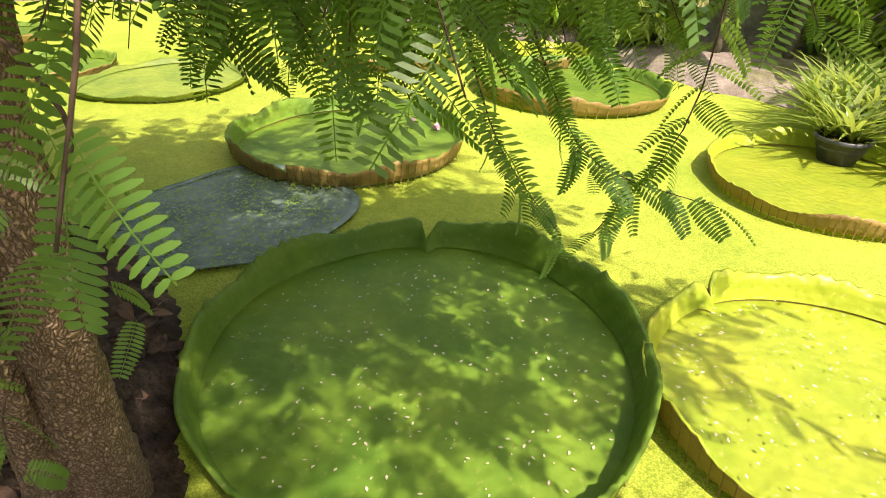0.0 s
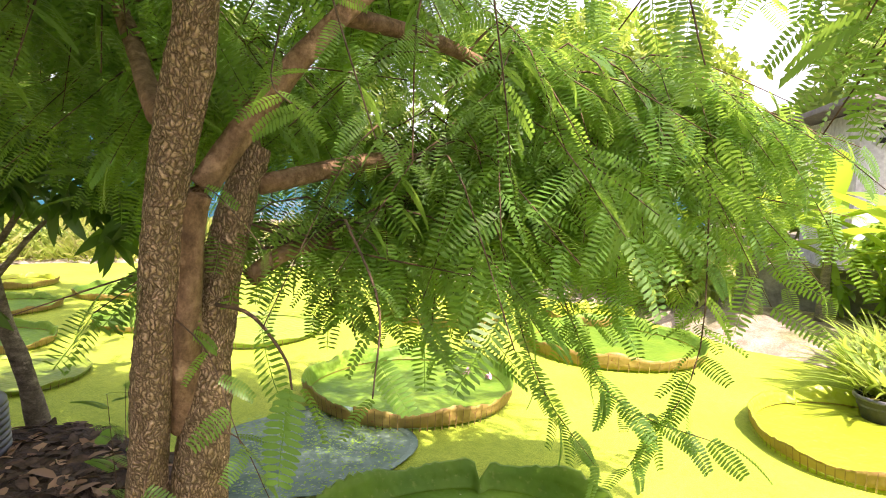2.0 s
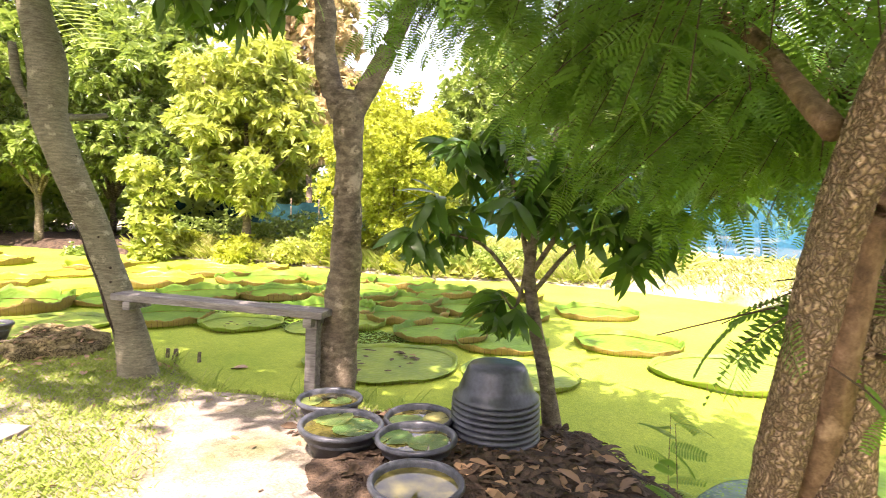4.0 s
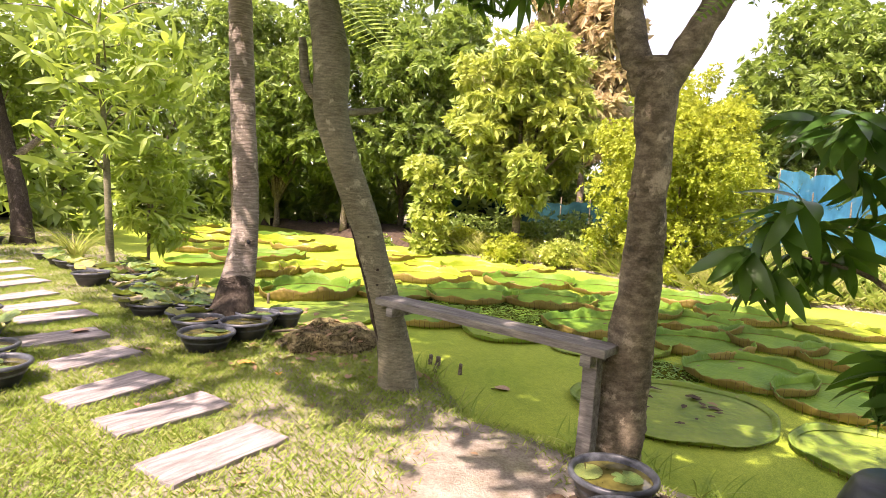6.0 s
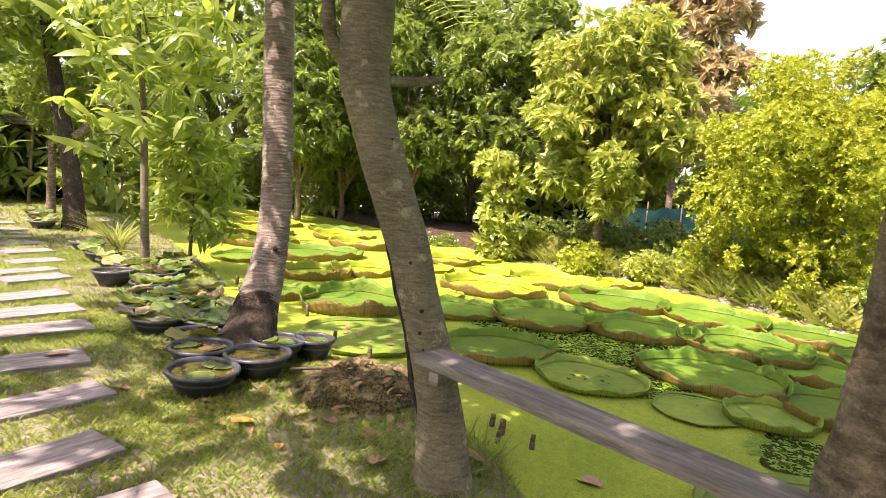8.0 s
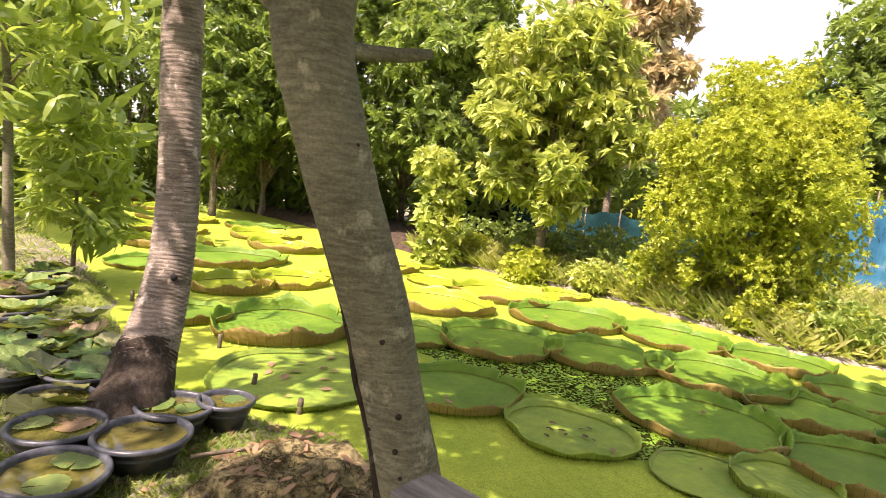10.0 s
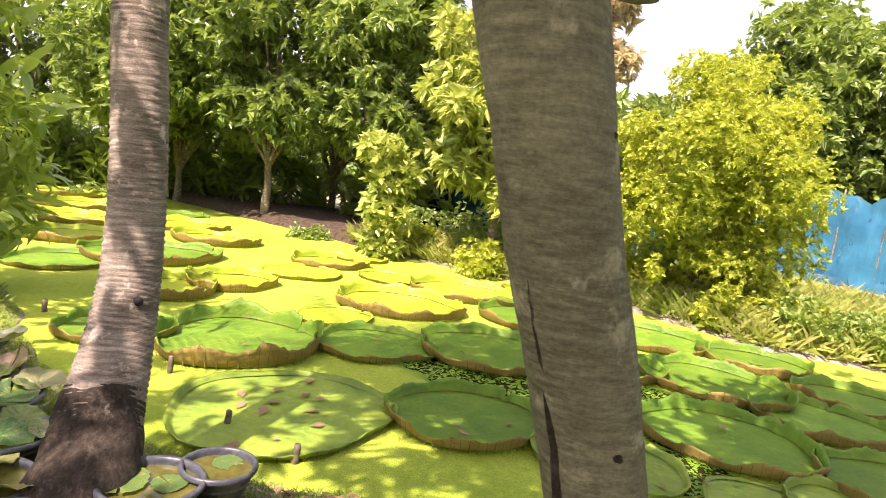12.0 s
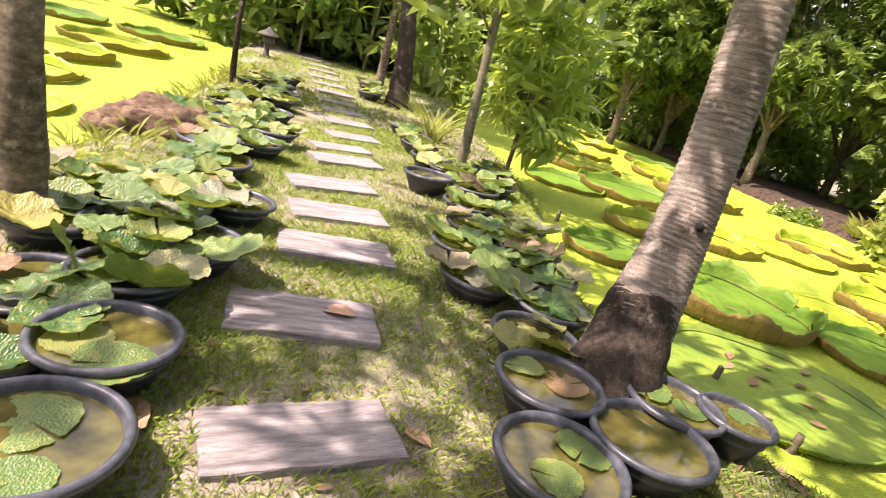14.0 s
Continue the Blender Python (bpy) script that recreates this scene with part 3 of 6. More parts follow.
def wide_tree(name, x, y, crown_r, top, bottom, n, template, size, mat, seed, label, group="", trunk_mat=None, clumps=9, trunk_r=0.12, shoots=0):
    """A tree with a trunk, a few limbs and a crown built of many clumps."""
    rng = np.random.default_rng(seed)
    z0 = float(height(x, y))
    tree = empty(name, pose(x, y, z0 - 0.03), label, "tree", group)
    cl = []
    mid, half = (top + bottom) / 2 - z0, (top - bottom) / 2
    clumps *= 2
    for k in range(clumps):
        a, q = 2.4 * k + rng.uniform(0, 1), (k + 0.5) / clumps
        zz = mid + half * (2 * q - 1) * 0.72
        rr = crown_r * math.sqrt(max(0.05, 1 - (2 * q - 1) ** 2 * 0.8)) * rng.uniform(0.45, 0.85)
        s = crown_r * rng.uniform(0.22, 0.42)
        cl.append((rr * math.cos(a), rr * math.sin(a), zz + rng.uniform(-0.2, 0.3), s, s, min(s, half) * rng.uniform(0.6, 0.9)))
    cl.append((0, 0, mid, crown_r * 0.5, crown_r * 0.5, half * 0.75))
    for k in range(shoots):
        a, q = 2.4 * k, rng.uniform(0.1, 1.0)
        rr = crown_r * (1.0 - 0.75 * q * q) * rng.uniform(0.8, 1.12)
        s = crown_r * rng.uniform(0.07, 0.15)
        cl.append((rr * math.cos(a), rr * math.sin(a), mid + half * (2 * q - 1) * 0.95, s, s, s * rng.uniform(1.2, 2.4)))
    fork = max(0.5, bottom - z0 + 0.4)
    limb("trunk", [(0, 0, 0), (0.06, 0.03, fork * 0.6), (0, 0, fork), (0.05, 0, mid)], [trunk_r * 1.3, trunk_r, trunk_r * 0.9, trunk_r * 0.4], trunk_mat or M_BARK3, tree, 9, seed=seed)
    for k in range(0, clumps, 4):
        c = cl[k]
        limb("limb", [(0, 0, fork * 0.9), (c[0] * 0.45, c[1] * 0.45, (fork + c[2]) / 2), c[:3]], [trunk_r * 0.6, trunk_r * 0.35, 0.015], trunk_mat or M_BARK3, tree, 6, seed=seed + k)
    piece("crown", crown_mesh("crown", cl, n, template, size, mat, seed, floor=bottom - z0 - 0.5), tree)
    return tree


# The tree at the pond's edge with corky double trunk and feathery leaves
T1 = empty("feathery_tree", pose(-1.28, 1.5, 0.1), "corky multi-stemmed tree with drooping feathery green leaves", "tree")
T1_AT = np.array([-1.28, 1.5, 0.1])


def t1limb(name, pts, radii, mat=None, **kw):
    return limb(name, np.asarray(pts, float) - T1_AT, radii, mat or M_BARK1, T1, **kw)


t1limb("trunk", [(-1.36, 1.48, 0.02), (-1.239, 1.376, 0.5), (-1.177, 1.326, 0.8), (-1.115, 1.277, 1.1), (-1.064, 1.25, 1.4), (-1.0, 1.23, 1.7), (-0.907, 1.198, 2.0), (-0.85, 1.16, 2.2)], [0.095, 0.06, 0.051, 0.048, 0.047, 0.047, 0.05, 0.042], seg=26, n=90, lump=0.075, seed=1)
t1limb("trunk", [(-1.28, 1.53, 0.02), (-1.12, 1.42, 0.6), (-1.035, 1.375, 1.0), (-1.01, 1.385, 1.35), (-0.97, 1.43, 1.67), (-0.92, 1.47, 1.85)], [0.115, 0.078, 0.066, 0.055, 0.047, 0.035], seg=26, n=80, lump=0.06, seed=2)
t1limb("limb", [(-1.07, 1.33, 1.12), (-1.02, 1.30, 1.32), (-0.995, 1.283, 1.52), (-0.955, 1.275, 1.72), (-0.84, 1.35, 1.93), (-0.66, 1.46, 2.18), (-0.4, 1.7, 2.5), (0.2, 2.0, 2.9)], [0.028, 0.036, 0.035, 0.033, 0.030, 0.027, 0.021, 0.010], seg=18, n=70, lump=0.09, seed=3, mat=M_LIMB)
T1_LIMBS = [
    [(-0.95, 1.47, 1.50), (-0.90, 1.56, 1.56), (-0.82, 1.75, 1.60), (-0.70, 2.10, 1.68), (-0.45, 2.5, 1.70), (-0.1, 2.9, 1.62)],
    [(-0.92, 1.47, 1.75), (-0.70, 1.75, 1.83), (-0.50, 1.95, 1.83), (-0.38, 2.1, 1.88), (-0.05, 2.5, 1.86), (0.2, 2.8, 1.75)],
    [(-0.70, 1.50, 2.18), (-0.55, 1.8, 2.18), (-0.35, 2.1, 2.12), (-0.10, 2.5, 2.16), (0.2, 2.75, 2.12), (0.45, 2.9, 2.0)],
    [(-0.87, 1.175, 2.12), (-0.98, 1.05, 2.45), (-1.3, 0.95, 2.9), (-1.7, 0.9, 3.4)],
    [(-0.87, 1.175, 2.1), (-0.76, 1.08, 2.5), (-0.7, 0.9, 3.0), (-0.4, 0.6, 3.5)],
    [(-0.94, 1.5, 1.8), (-1.3, 1.9, 2.1), (-1.8, 2.4, 2.3), (-2.3, 2.7, 2.2)],
    [(0.2, 2.0, 2.85), (0.7, 1.9, 2.8), (1.2, 1.8, 2.5), (1.6, 1.7, 2.1)],
    [(-0.55, 1.6, 2.35), (0.0, 1.5, 2.6), (0.55, 1.25, 2.45), (0.95, 1.05, 2.05)],
    [(-0.68, 1.5, 2.2), (-0.9, 2.1, 2.6), (-1.2, 2.8, 2.7), (-1.5, 3.3, 2.5)],
    [(-1.03, 1.25, 1.9), (-1.5, 1.6, 2.3), (-2.1, 2.0, 2.5), (-2.7, 2.3, 2.4)],
    [(-1.1, 1.1, 2.4), (-1.7, 1.3, 2.75), (-2.4, 1.5, 2.9), (-3.0, 1.7, 2.75)],
    [(-0.95, 1.48, 1.8), (-1.4, 2.2, 2.1), (-1.8, 2.9, 2.2), (-2.3, 3.4, 2.05)],
    [(-1.3, 0.95, 2.85), (-1.9, 1.0, 3.2), (-2.6, 1.1, 3.3), (-3.3, 1.2, 3.2)],
]
for k, pts in enumerate(T1_LIMBS):
    t1limb("limb", pts, [0.027, 0.022, 0.015, 0.006], seg=9, n=24, lump=0.06, seed=10 + k, mat=M_LIMB)


def hanging_sprays(limbs, per, seed, reach=0.55, drop=0.35):
    """Twigs that leave the limbs and hang, each set with feathery leaves."""
    rng = np.random.default_rng(seed)
    twigs, pos, dirs = [], [], []
    for pts in limbs:
        c = smooth_line(pts, 30)
        for _ in range(per):
            s = c[rng.integers(8, 30)]
            h = rng.normal(size=2)
            h /= np.linalg.norm(h)
            L = reach * rng.uniform(0.5, 1.3)
            tw = np.array([s, s + [h[0] * L * 0.4, h[1] * L * 0.4, rng.uniform(-0.02, 0.12)], s + [h[0] * L, h[1] * L, -drop * rng.uniform(0.1, 1.2)]])
            twigs.append(tube(tw, [0.005, 0.003, 0.0015], 4, 6))
            line = smooth_line(tw, 14)
            for q in range(3, 14):
                side = np.array([-h[1], h[0], 0]) * (1 if q % 2 else -1)
                pos.append(line[q])
                dirs.append(side * 0.7 + np.array([h[0], h[1], 0]) * 0.45 + rng.normal(0, 0.25, 3) + [0, 0, -0.8])
    return twigs, np.array(pos), np.array(dirs)


EYES = np.array([(-0.1, 0.58, 1.63), (-0.09, 0.46, 1.68), (-0.06, 0.2, 1.73), (-0.05, 0.07, 1.76), (-0.3, -0.03, 1.74), (-0.55, 0.04, 1.74)])


def clear_of_walker(p, gap):
    """Keeps leaves off the line walked."""
    return np.min(np.linalg.norm(p[:, None, :] - EYES[None], axis=2), axis=1) > gap


def dressed(lines, rng, step=0.03, thick=0.0035, down=-0.25):
    """Given twigs, each set with feathery leaves on both sides."""
    tw, pos, dirs = [], [], []
    for pts in lines:
        L = np.linalg.norm(np.diff(np.array(pts), axis=0), axis=1).sum()
        line = smooth_line(pts, max(6, int(L / step)))
        tw.append(tube(pts, [thick, thick * 0.7, thick * 0.4], 5, 10))
        d = np.gradient(line, axis=0)
        for q in range(2, len(line)):
            h = d[q] / (np.linalg.norm(d[q]) + 1e-9)
            side = np.cross(h, [0, 0, 1.0]) if abs(h[2]) < 0.95 else np.array([1.0, 0, 0])
            pos.append(line[q])
            dirs.append(side * (0.8 if q % 2 else -0.8) + h * 0.4 + rng.normal(0, 0.25, 3) + [0, 0, down])
    return tw, np.array(pos), np.array(dirs)


rng = np.random.default_rng(8)
STRANDS = [[(-0.3, 2.1, 1.75), (-0.11, 2.18, 1.24), (0.065, 2.22, 0.99), (0.44, 2.3, 0.86)], [(-0.4, 2.1, 1.6), (-0.24, 2.15, 1.08), (-0.03, 2.2, 0.77)], [(0.3, 2.3, 1.8), (0.29, 2.26, 1.16), (0.08, 2.22, 0.77)], [(-0.9, 2.3, 1.7), (-0.75, 2.4, 1.3), (-0.7, 2.45, 1.05)]]
SPRIGS = [[(-1.06, 1.27, 1.45), (-0.88, 1.2, 1.38), (-0.74, 1.12, 1.22)], [(-1.1, 1.28, 1.1), (-1.03, 1.16, 1.02), (-0.98, 1.12, 0.9)], [(-1.0, 1.38, 1.1), (-0.88, 1.32, 1.12), (-0.78, 1.3, 0.98)], [(-1.1, 1.3, 0.8), (-1.02, 1.18, 0.78), (-0.95, 1.14, 0.66)], [(-1.2, 1.35, 0.7), (-1.4, 1.3, 0.85), (-1.6, 1.3, 0.8)], [(-1.5, 1.6, 0.2), (-1.55, 1.6, 0.7), (-1.6, 1.62, 1.05)], [(-1.7, 1.9, 0.2), (-1.8, 1.9, 0.6), (-1.85, 1.95, 0.95)], [(-1.0, 1.3, 1.72), (-0.86, 1.2, 1.74), (-0.7, 1.16, 1.62)]]
NEAR = [[(0.55, 1.25, 2.45), (0.75, 1.1, 2.0), (0.9, 1.02, 1.55)], [(0.95, 1.05, 2.05), (1.05, 1.1, 1.8), (1.2, 1.2, 1.55)], [(0.3, 1.35, 2.5), (0.45, 1.2, 2.15), (0.5, 1.15, 1.9)], [(1.2, 1.8, 2.5), (1.15, 1.6, 2.0), (1.2, 1.5, 1.5)], [(0.9, 1.6, 2.4), (0.8, 1.7, 1.9), (0.95, 1.8, 1.45)], [(-0.5, 1.6, 2.3), (-0.45, 1.35, 2.1), (-0.42, 1.25, 1.8)]]
CLOSE = [[(-0.75, 1.3, 2.1), (-0.66, 1.12, 1.95), (-0.45, 0.85, 1.86)], [(-0.6, 1.2, 2.2), (-0.45, 1.0, 1.98), (-0.34, 0.86, 1.82)], [(-0.3, 1.3, 2.3), (-0.24, 1.27, 1.95), (-0.22, 1.25, 1.8)], [(-0.1, 1.1, 2.3), (0.02, 0.9, 2.05), (0.06, 0.84, 1.9)], [(-0.45, 1.0, 1.7), (-0.33, 0.85, 1.6), (-0.30, 0.76, 1.5)]]
twigs, lp, ld = hanging_sprays(T1_LIMBS[:3] + T1_LIMBS[8:], 92, 5, 0.55, 0.36)
for pack in (hanging_sprays(T1_LIMBS[3:6], 70, 6, 0.6, 0.42), hanging_sprays(T1_LIMBS[6:7], 40, 7, 0.55, 0.42), hanging_sprays(T1_LIMBS[7:8], 24, 9, 0.5, 0.42)):
    twigs, lp, ld = twigs + pack[0], np.concatenate([lp, pack[1]]), np.concatenate([ld, pack[2]])
keep = clear_of_walker(lp, 0.6) & (lp[:, 2] > 1.22 + 0.45 * (lp[:, 0] < -1.2))
lp, ld = lp[keep], ld[keep]
tw2, lp2, ld2 = dressed(STRANDS + NEAR, rng, 0.045)
tw3, lp3, ld3 = dressed(SPRIGS + CLOSE, rng, 0.06, 0.0025)
tw2, lp2, ld2 = tw2 + tw3, np.concatenate([lp2, lp3]), np.concatenate([ld2, ld3])
lp, ld = np.concatenate([lp, lp2]), np.concatenate([ld, ld2])
v, f = joined(twigs + tw2)
piece("twig", raw_mesh("twig", v - T1_AT, f, M_TWIG), T1)
far_n = len(lp) - len(lp2)
v, f = spread(*FEATHER, lp[:far_n] - T1_AT, frames_from(ld[:far_n], rng.uniform(-1.2, 1.2, far_n)), rng.uniform(0.12, 0.21, far_n))
piece("crown", raw_mesh("crown", v, f, M_LEAF1), T1)
v, f = spread(*FEATHER_NEAR, lp2 - T1_AT, frames_from(ld2, rng.uniform(-1.1, 1.1, len(lp2))), np.clip(np.min(np.linalg.norm(lp2[:, None] - EYES[None], axis=2), axis=1) * 0.1, 0.075, 0.15) * rng.uniform(0.75, 1.1, len(lp2)))
piece("crown", raw_mesh("crown", v, f, M_LEAF1), T1)
# a few large leaves that hang low beside the stems
LOW_LEAVES = [((-0.585, 1.06, 1.375), (-0.01, -0.08, -0.17), 0.175, 0.2), ((-0.61, 1.14, 1.35), (0.07, 0.03, -0.10), 0.12, 0.6), ((-0.66, 1.18, 1.33), (-0.03, -0.03, -0.12), 0.12, 0.3)]
for at, way, size, roll in LOW_LEAVES:
    v, f = spread(*FEATHER_NEAR, np.array([at]) - T1_AT, frames_from(np.array([way]), np.array([roll])), np.array([size]))
    piece("leaf", raw_mesh("leaf", v, f, M_LEAF1), T1)
limb("twig", np.array([(-0.98, 1.36, 1.45), (-0.8, 1.25, 1.46), (-0.66, 1.16, 1.40), (-0.585, 1.06, 1.375)]) - T1_AT, [0.006, 0.004, 0.002], M_TWIG, T1, 5, 12)
# the high part of the same crown, over the path
hc = [(-0.9, 1.0, 3.7, 2.2, 1.8, 0.8), (-2.6, 1.2, 3.6, 1.3, 1.3, 0.7), (-2.0, 2.2, 3.0, 1.2, 1.0, 0.7), (-0.5, -0.5, 3.8, 1.5, 1.2, 0.6), (0.3, -0.2, 3.5, 1.1, 0.9, 0.5), (-0.6, 2.9, 3.0, 1.4, 1.0, 0.7), (-2.3, 2.6, 1.95, 0.6, 0.5, 0.35)]
hp, hd = in_clumps(hc, 3200, rng, 0.2)
v, f = spread(*FEATHER, hp - T1_AT, frames_from(hd + rng.normal(0, 0.6, hd.shape), rng.uniform(-0.6, 0.6, len(hp))), rng.uniform(0.18, 0.27, len(hp)))
piece("crown", raw_mesh("crown", v, f, M_LEAF1), T1)

# Smooth leaning tree that carries one end of the bench
T2 = empty("leaning_tree", pose(-5.97, 0.44, 0.15), "smooth grey-brown leaning tree trunk at the bench", "tree")
A2 = np.array([-5.97, 0.44, 0.15])
T2_AXIS = np.array([(-6.0, 0.47, 0.05), (-6.05, 0.45, 0.3), (-6.15, 0.395, 0.6), (-6.22, 0.315, 0.9), (-6.265, 0.23, 1.2), (-6.265, 0.143, 1.5), (-6.237, 0.031, 1.8), (-6.207, -0.071, 2.1), (-6.195, -0.155, 2.4), (-6.167, -0.165, 2.8), (-6.2, -0.3, 3.5), (-6.4, -0.5, 4.4)])
limb("trunk", T2_AXIS - A2, [0.20, 0.152, 0.13, 0.125, 0.12, 0.122, 0.121, 0.121, 0.132, 0.14, 0.10, 0.05], M_BARK2, T2, 28, 110, 0.022, 4)
limb("branch_stub", np.array([(-6.2, -0.10, 2.36), (-6.34, 0.12, 2.40), (-6.44, 0.26, 2.44)]) - A2, [0.035, 0.028, 0.02], M_BARK2, T2, 8, 8, 0.05, 5)
limb("branch_stub", np.array([(-6.19, -0.2, 2.42), (-6.16, -0.34, 2.56), (-6.16, -0.38, 2.9)]) - A2, [0.04, 0.04, 0.03], M_BARK2, T2, 8, 10, 0.05, 6)
# Forked tree at the bench's other end
T3 = empty("forked_tree", pose(-4.88, 1.84, 0.1), "brown dappled tree trunk that forks above the bench", "tree")
A3 = np.array([-4.88, 1.84, 0.1])
limb("trunk", np.array([(-4.94, 1.80, 0.0), (-4.92, 1.806, 0.15), (-4.888, 1.815, 0.5), (-4.845, 1.839, 0.9), (-4.818, 1.847, 1.3), (-4.798, 1.84, 1.7), (-4.759, 1.84, 2.1), (-4.735, 1.808, 2.45), (-4.73, 1.80, 2.6)]) - A3, [0.22, 0.168, 0.152, 0.138, 0.125, 0.111, 0.106, 0.122, 0.10], M_BARK3, T3, 28, 90, 0.05, 7)
limb("limb", np.array([(-4.745, 1.81, 2.36), (-4.84, 1.67, 2.75), (-4.86, 1.64, 3.3), (-5.06, 1.45, 4.2)]) - A3, [0.095, 0.088, 0.075, 0.04], M_BARK3, T3, 16, 30, 0.05, 8)
limb("limb", np.array([(-4.735, 1.81, 2.36), (-4.62, 1.99, 2.75), (-4.50, 2.14, 3.15), (-4.26, 2.5, 4.2)]) - A3, [0.09, 0.08, 0.07, 0.04], M_BARK3, T3, 16, 30, 0.05, 9)
for q, (z, a, sz) in enumerate([(1.05, -1.3, 0.03), (1.5, -0.9, 0.018), (0.8, -0.5, 0.025), (1.8, -1.6, 0.02), (2.2, -1.0, 0.026)]):
    o = np.array([math.cos(a), math.sin(a), 0.1]) * 0.1
    c = np.array([np.interp(z, [0.5, 1.3, 2.1], [-4.888, -4.818, -4.759]), np.interp(z, [0.5, 1.3, 2.1], [1.815, 1.847, 1.84]), z])
    limb("knot", [c + o - A3, c + o * 1.25 - A3, c + o * 1.36 - A3], [sz * 1.8, sz * 1.3, sz * 0.5], M_BARK3, T3, 8, 6, 0.15, 300 + q)
for tree, at, cl, n in (
        (T2, A2, [(-6.6, -0.8, 5.3, 1.7, 1.6, 0.9), (-7.8, -1.6, 5.5, 1.5, 1.4, 0.8), (-8.6, 0.3, 5.6, 1.5, 1.5, 0.8)], 760),
        (T3, A3, [(-4.6, 0.9, 5.1, 1.6, 1.5, 0.9), (-3.4, -0.3, 5.2, 1.5, 1.4, 0.8), (-5.2, -0.9, 5.3, 1.5, 1.4, 0.8), (-6.4, 1.7, 5.4, 1.5, 1.5, 0.9), (-4.1, -1.8, 5.3, 1.1, 1.1, 0.7), (-5.4, 2.6, 5.4, 1.6, 1.5, 0.8), (-4.4, 2.4, 5.2, 1.3, 1.2, 0.7), (-5.7, 1.1, 3.6, 0.9, 0.7, 0.35), (-6.9, 2.9, 5.4, 1.4, 1.3, 0.7), (-6.1, 3.7, 5.4, 1.5, 1.3, 0.7), (-7.5, 4.2, 5.5, 1.2, 1.2, 0.6)], 2750)):
    for k, c in enumerate(cl):
        limb("limb", [np.array([at[0] - 0.3 * (tree is T2), at[1] - 0.6 * (tree is T2), 4.1]) - at, (np.array(c[:3]) + [at[0], at[1], 4.3]) / 2 - at, np.array(c[:3]) - at], [0.045, 0.03, 0.012], M_BARK3, tree, 7, 12, 0.04, 90 + k)
    piece("crown", crown_mesh("crown", np.array(cl) - np.r_[at, 0, 0, 0], n, ROS_MANGO, 1.0, M_DEEP, 31, floor=3.15, shell=0.15), tree)

# details on the leaning trunk's bark
crack = np.array([[np.interp(z, T2_AXIS[:, 2], T2_AXIS[:, k]) for k in range(3)] for z in np.linspace(0.45, 1.92, 12)])
crack[:, :2] += np.array([math.cos(-1.2), math.sin(-1.2)]) * 0.121 + np.c_[np.sin(np.arange(12) * 2.1), np.cos(np.arange(12) * 1.7)] * 0.004
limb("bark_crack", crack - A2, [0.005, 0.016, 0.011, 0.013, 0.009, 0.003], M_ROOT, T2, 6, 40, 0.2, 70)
rngk = np.random.default_rng(71)
for k in range(12):
    z = rngk.uniform(0.5, 2.5)
    c = np.array([np.interp(z, T2_AXIS[:, 2], T2_AXIS[:, q]) for q in range(3)])
    a = rngk.uniform(-1.4, 0.9)
    o = np.array([math.cos(a), math.sin(a), 0])
    s = rngk.uniform(0.004, 0.010)
    limb("knot", [c + o * 0.105 - A2, c + o * 0.119 - A2, c + o * (0.124 + s * 0.3) - A2], [s * 1.5, s * 1.2, s * 0.5], M_ROOT, T2, 8, 6, 0.1, 72 + k)
# Tree beside the pots on the other side of the path
T6 = empty("path_tree", pose(-6.75, -4.15, LAND - 0.05), "dark slim tree standing among lily pots", "tree")
limb("trunk", [(0, 0, 0), (0.03, 0.02, 1.0), (0.0, -0.05, 2.4), (0.1, -0.1, 4.2)], [0.13, 0.10, 0.09, 0.06], M_BARK3, T6, 16, 40, 0.05, 80)
T6C = [(0.3, 0.2, 5.0, 1.7, 1.6, 0.8), (1.8, -0.5, 5.0, 1.5, 1.4, 0.7), (-0.9, -0.5, 5.2, 1.5, 1.4, 0.7), (2.6, 0.9, 5.1, 1.1, 1.1, 0.6)]
for k, c in enumerate(T6C):
    limb("limb", [(0.07, -0.08, 3.6), (c[0] / 2, c[1] / 2, 4.5), c[:3]], [0.045, 0.03, 0.012], M_BARK3, T6, 7, 12, 0.04, 84 + k)
piece("crown", crown_mesh("crown", T6C, 290, ROS_MANGO, 1.0, M_DEEP, 85, floor=3.3, shell=0.15), T6)

# Ringed palm
PALM = empty("coconut_palm", pose(-8.07, -1.25, 0.15), "ringed pale grey coconut palm trunk leaning over lily pots", "tree")
AP = np.array([-8.07, -1.25, 0.15])
limb("trunk", np.array([(-7.78, -1.30, -0.03), (-7.90, -1.30, 0.15), (-8.087, -1.302, 0.35), (-8.291, -1.305, 0.6), (-8.478, -1.295, 0.9), (-8.617, -1.293, 1.2), (-8.721, -1.309, 1.6), (-8.794, -1.341, 2.0), (-8.849, -1.383, 2.5), (-8.894, -1.412, 3.0), (-8.98, -1.5, 4.6)]) - AP, [0.30, 0.25, 0.215, 0.19, 0.165, 0.153, 0.148, 0.147, 0.145, 0.143, 0.13], M_PALM, PALM, 26, 330, 0.012, 12, 0.035)
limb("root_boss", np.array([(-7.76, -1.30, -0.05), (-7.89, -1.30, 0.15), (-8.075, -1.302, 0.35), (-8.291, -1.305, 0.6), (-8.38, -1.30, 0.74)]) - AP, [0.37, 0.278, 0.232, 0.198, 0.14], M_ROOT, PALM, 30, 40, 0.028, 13)
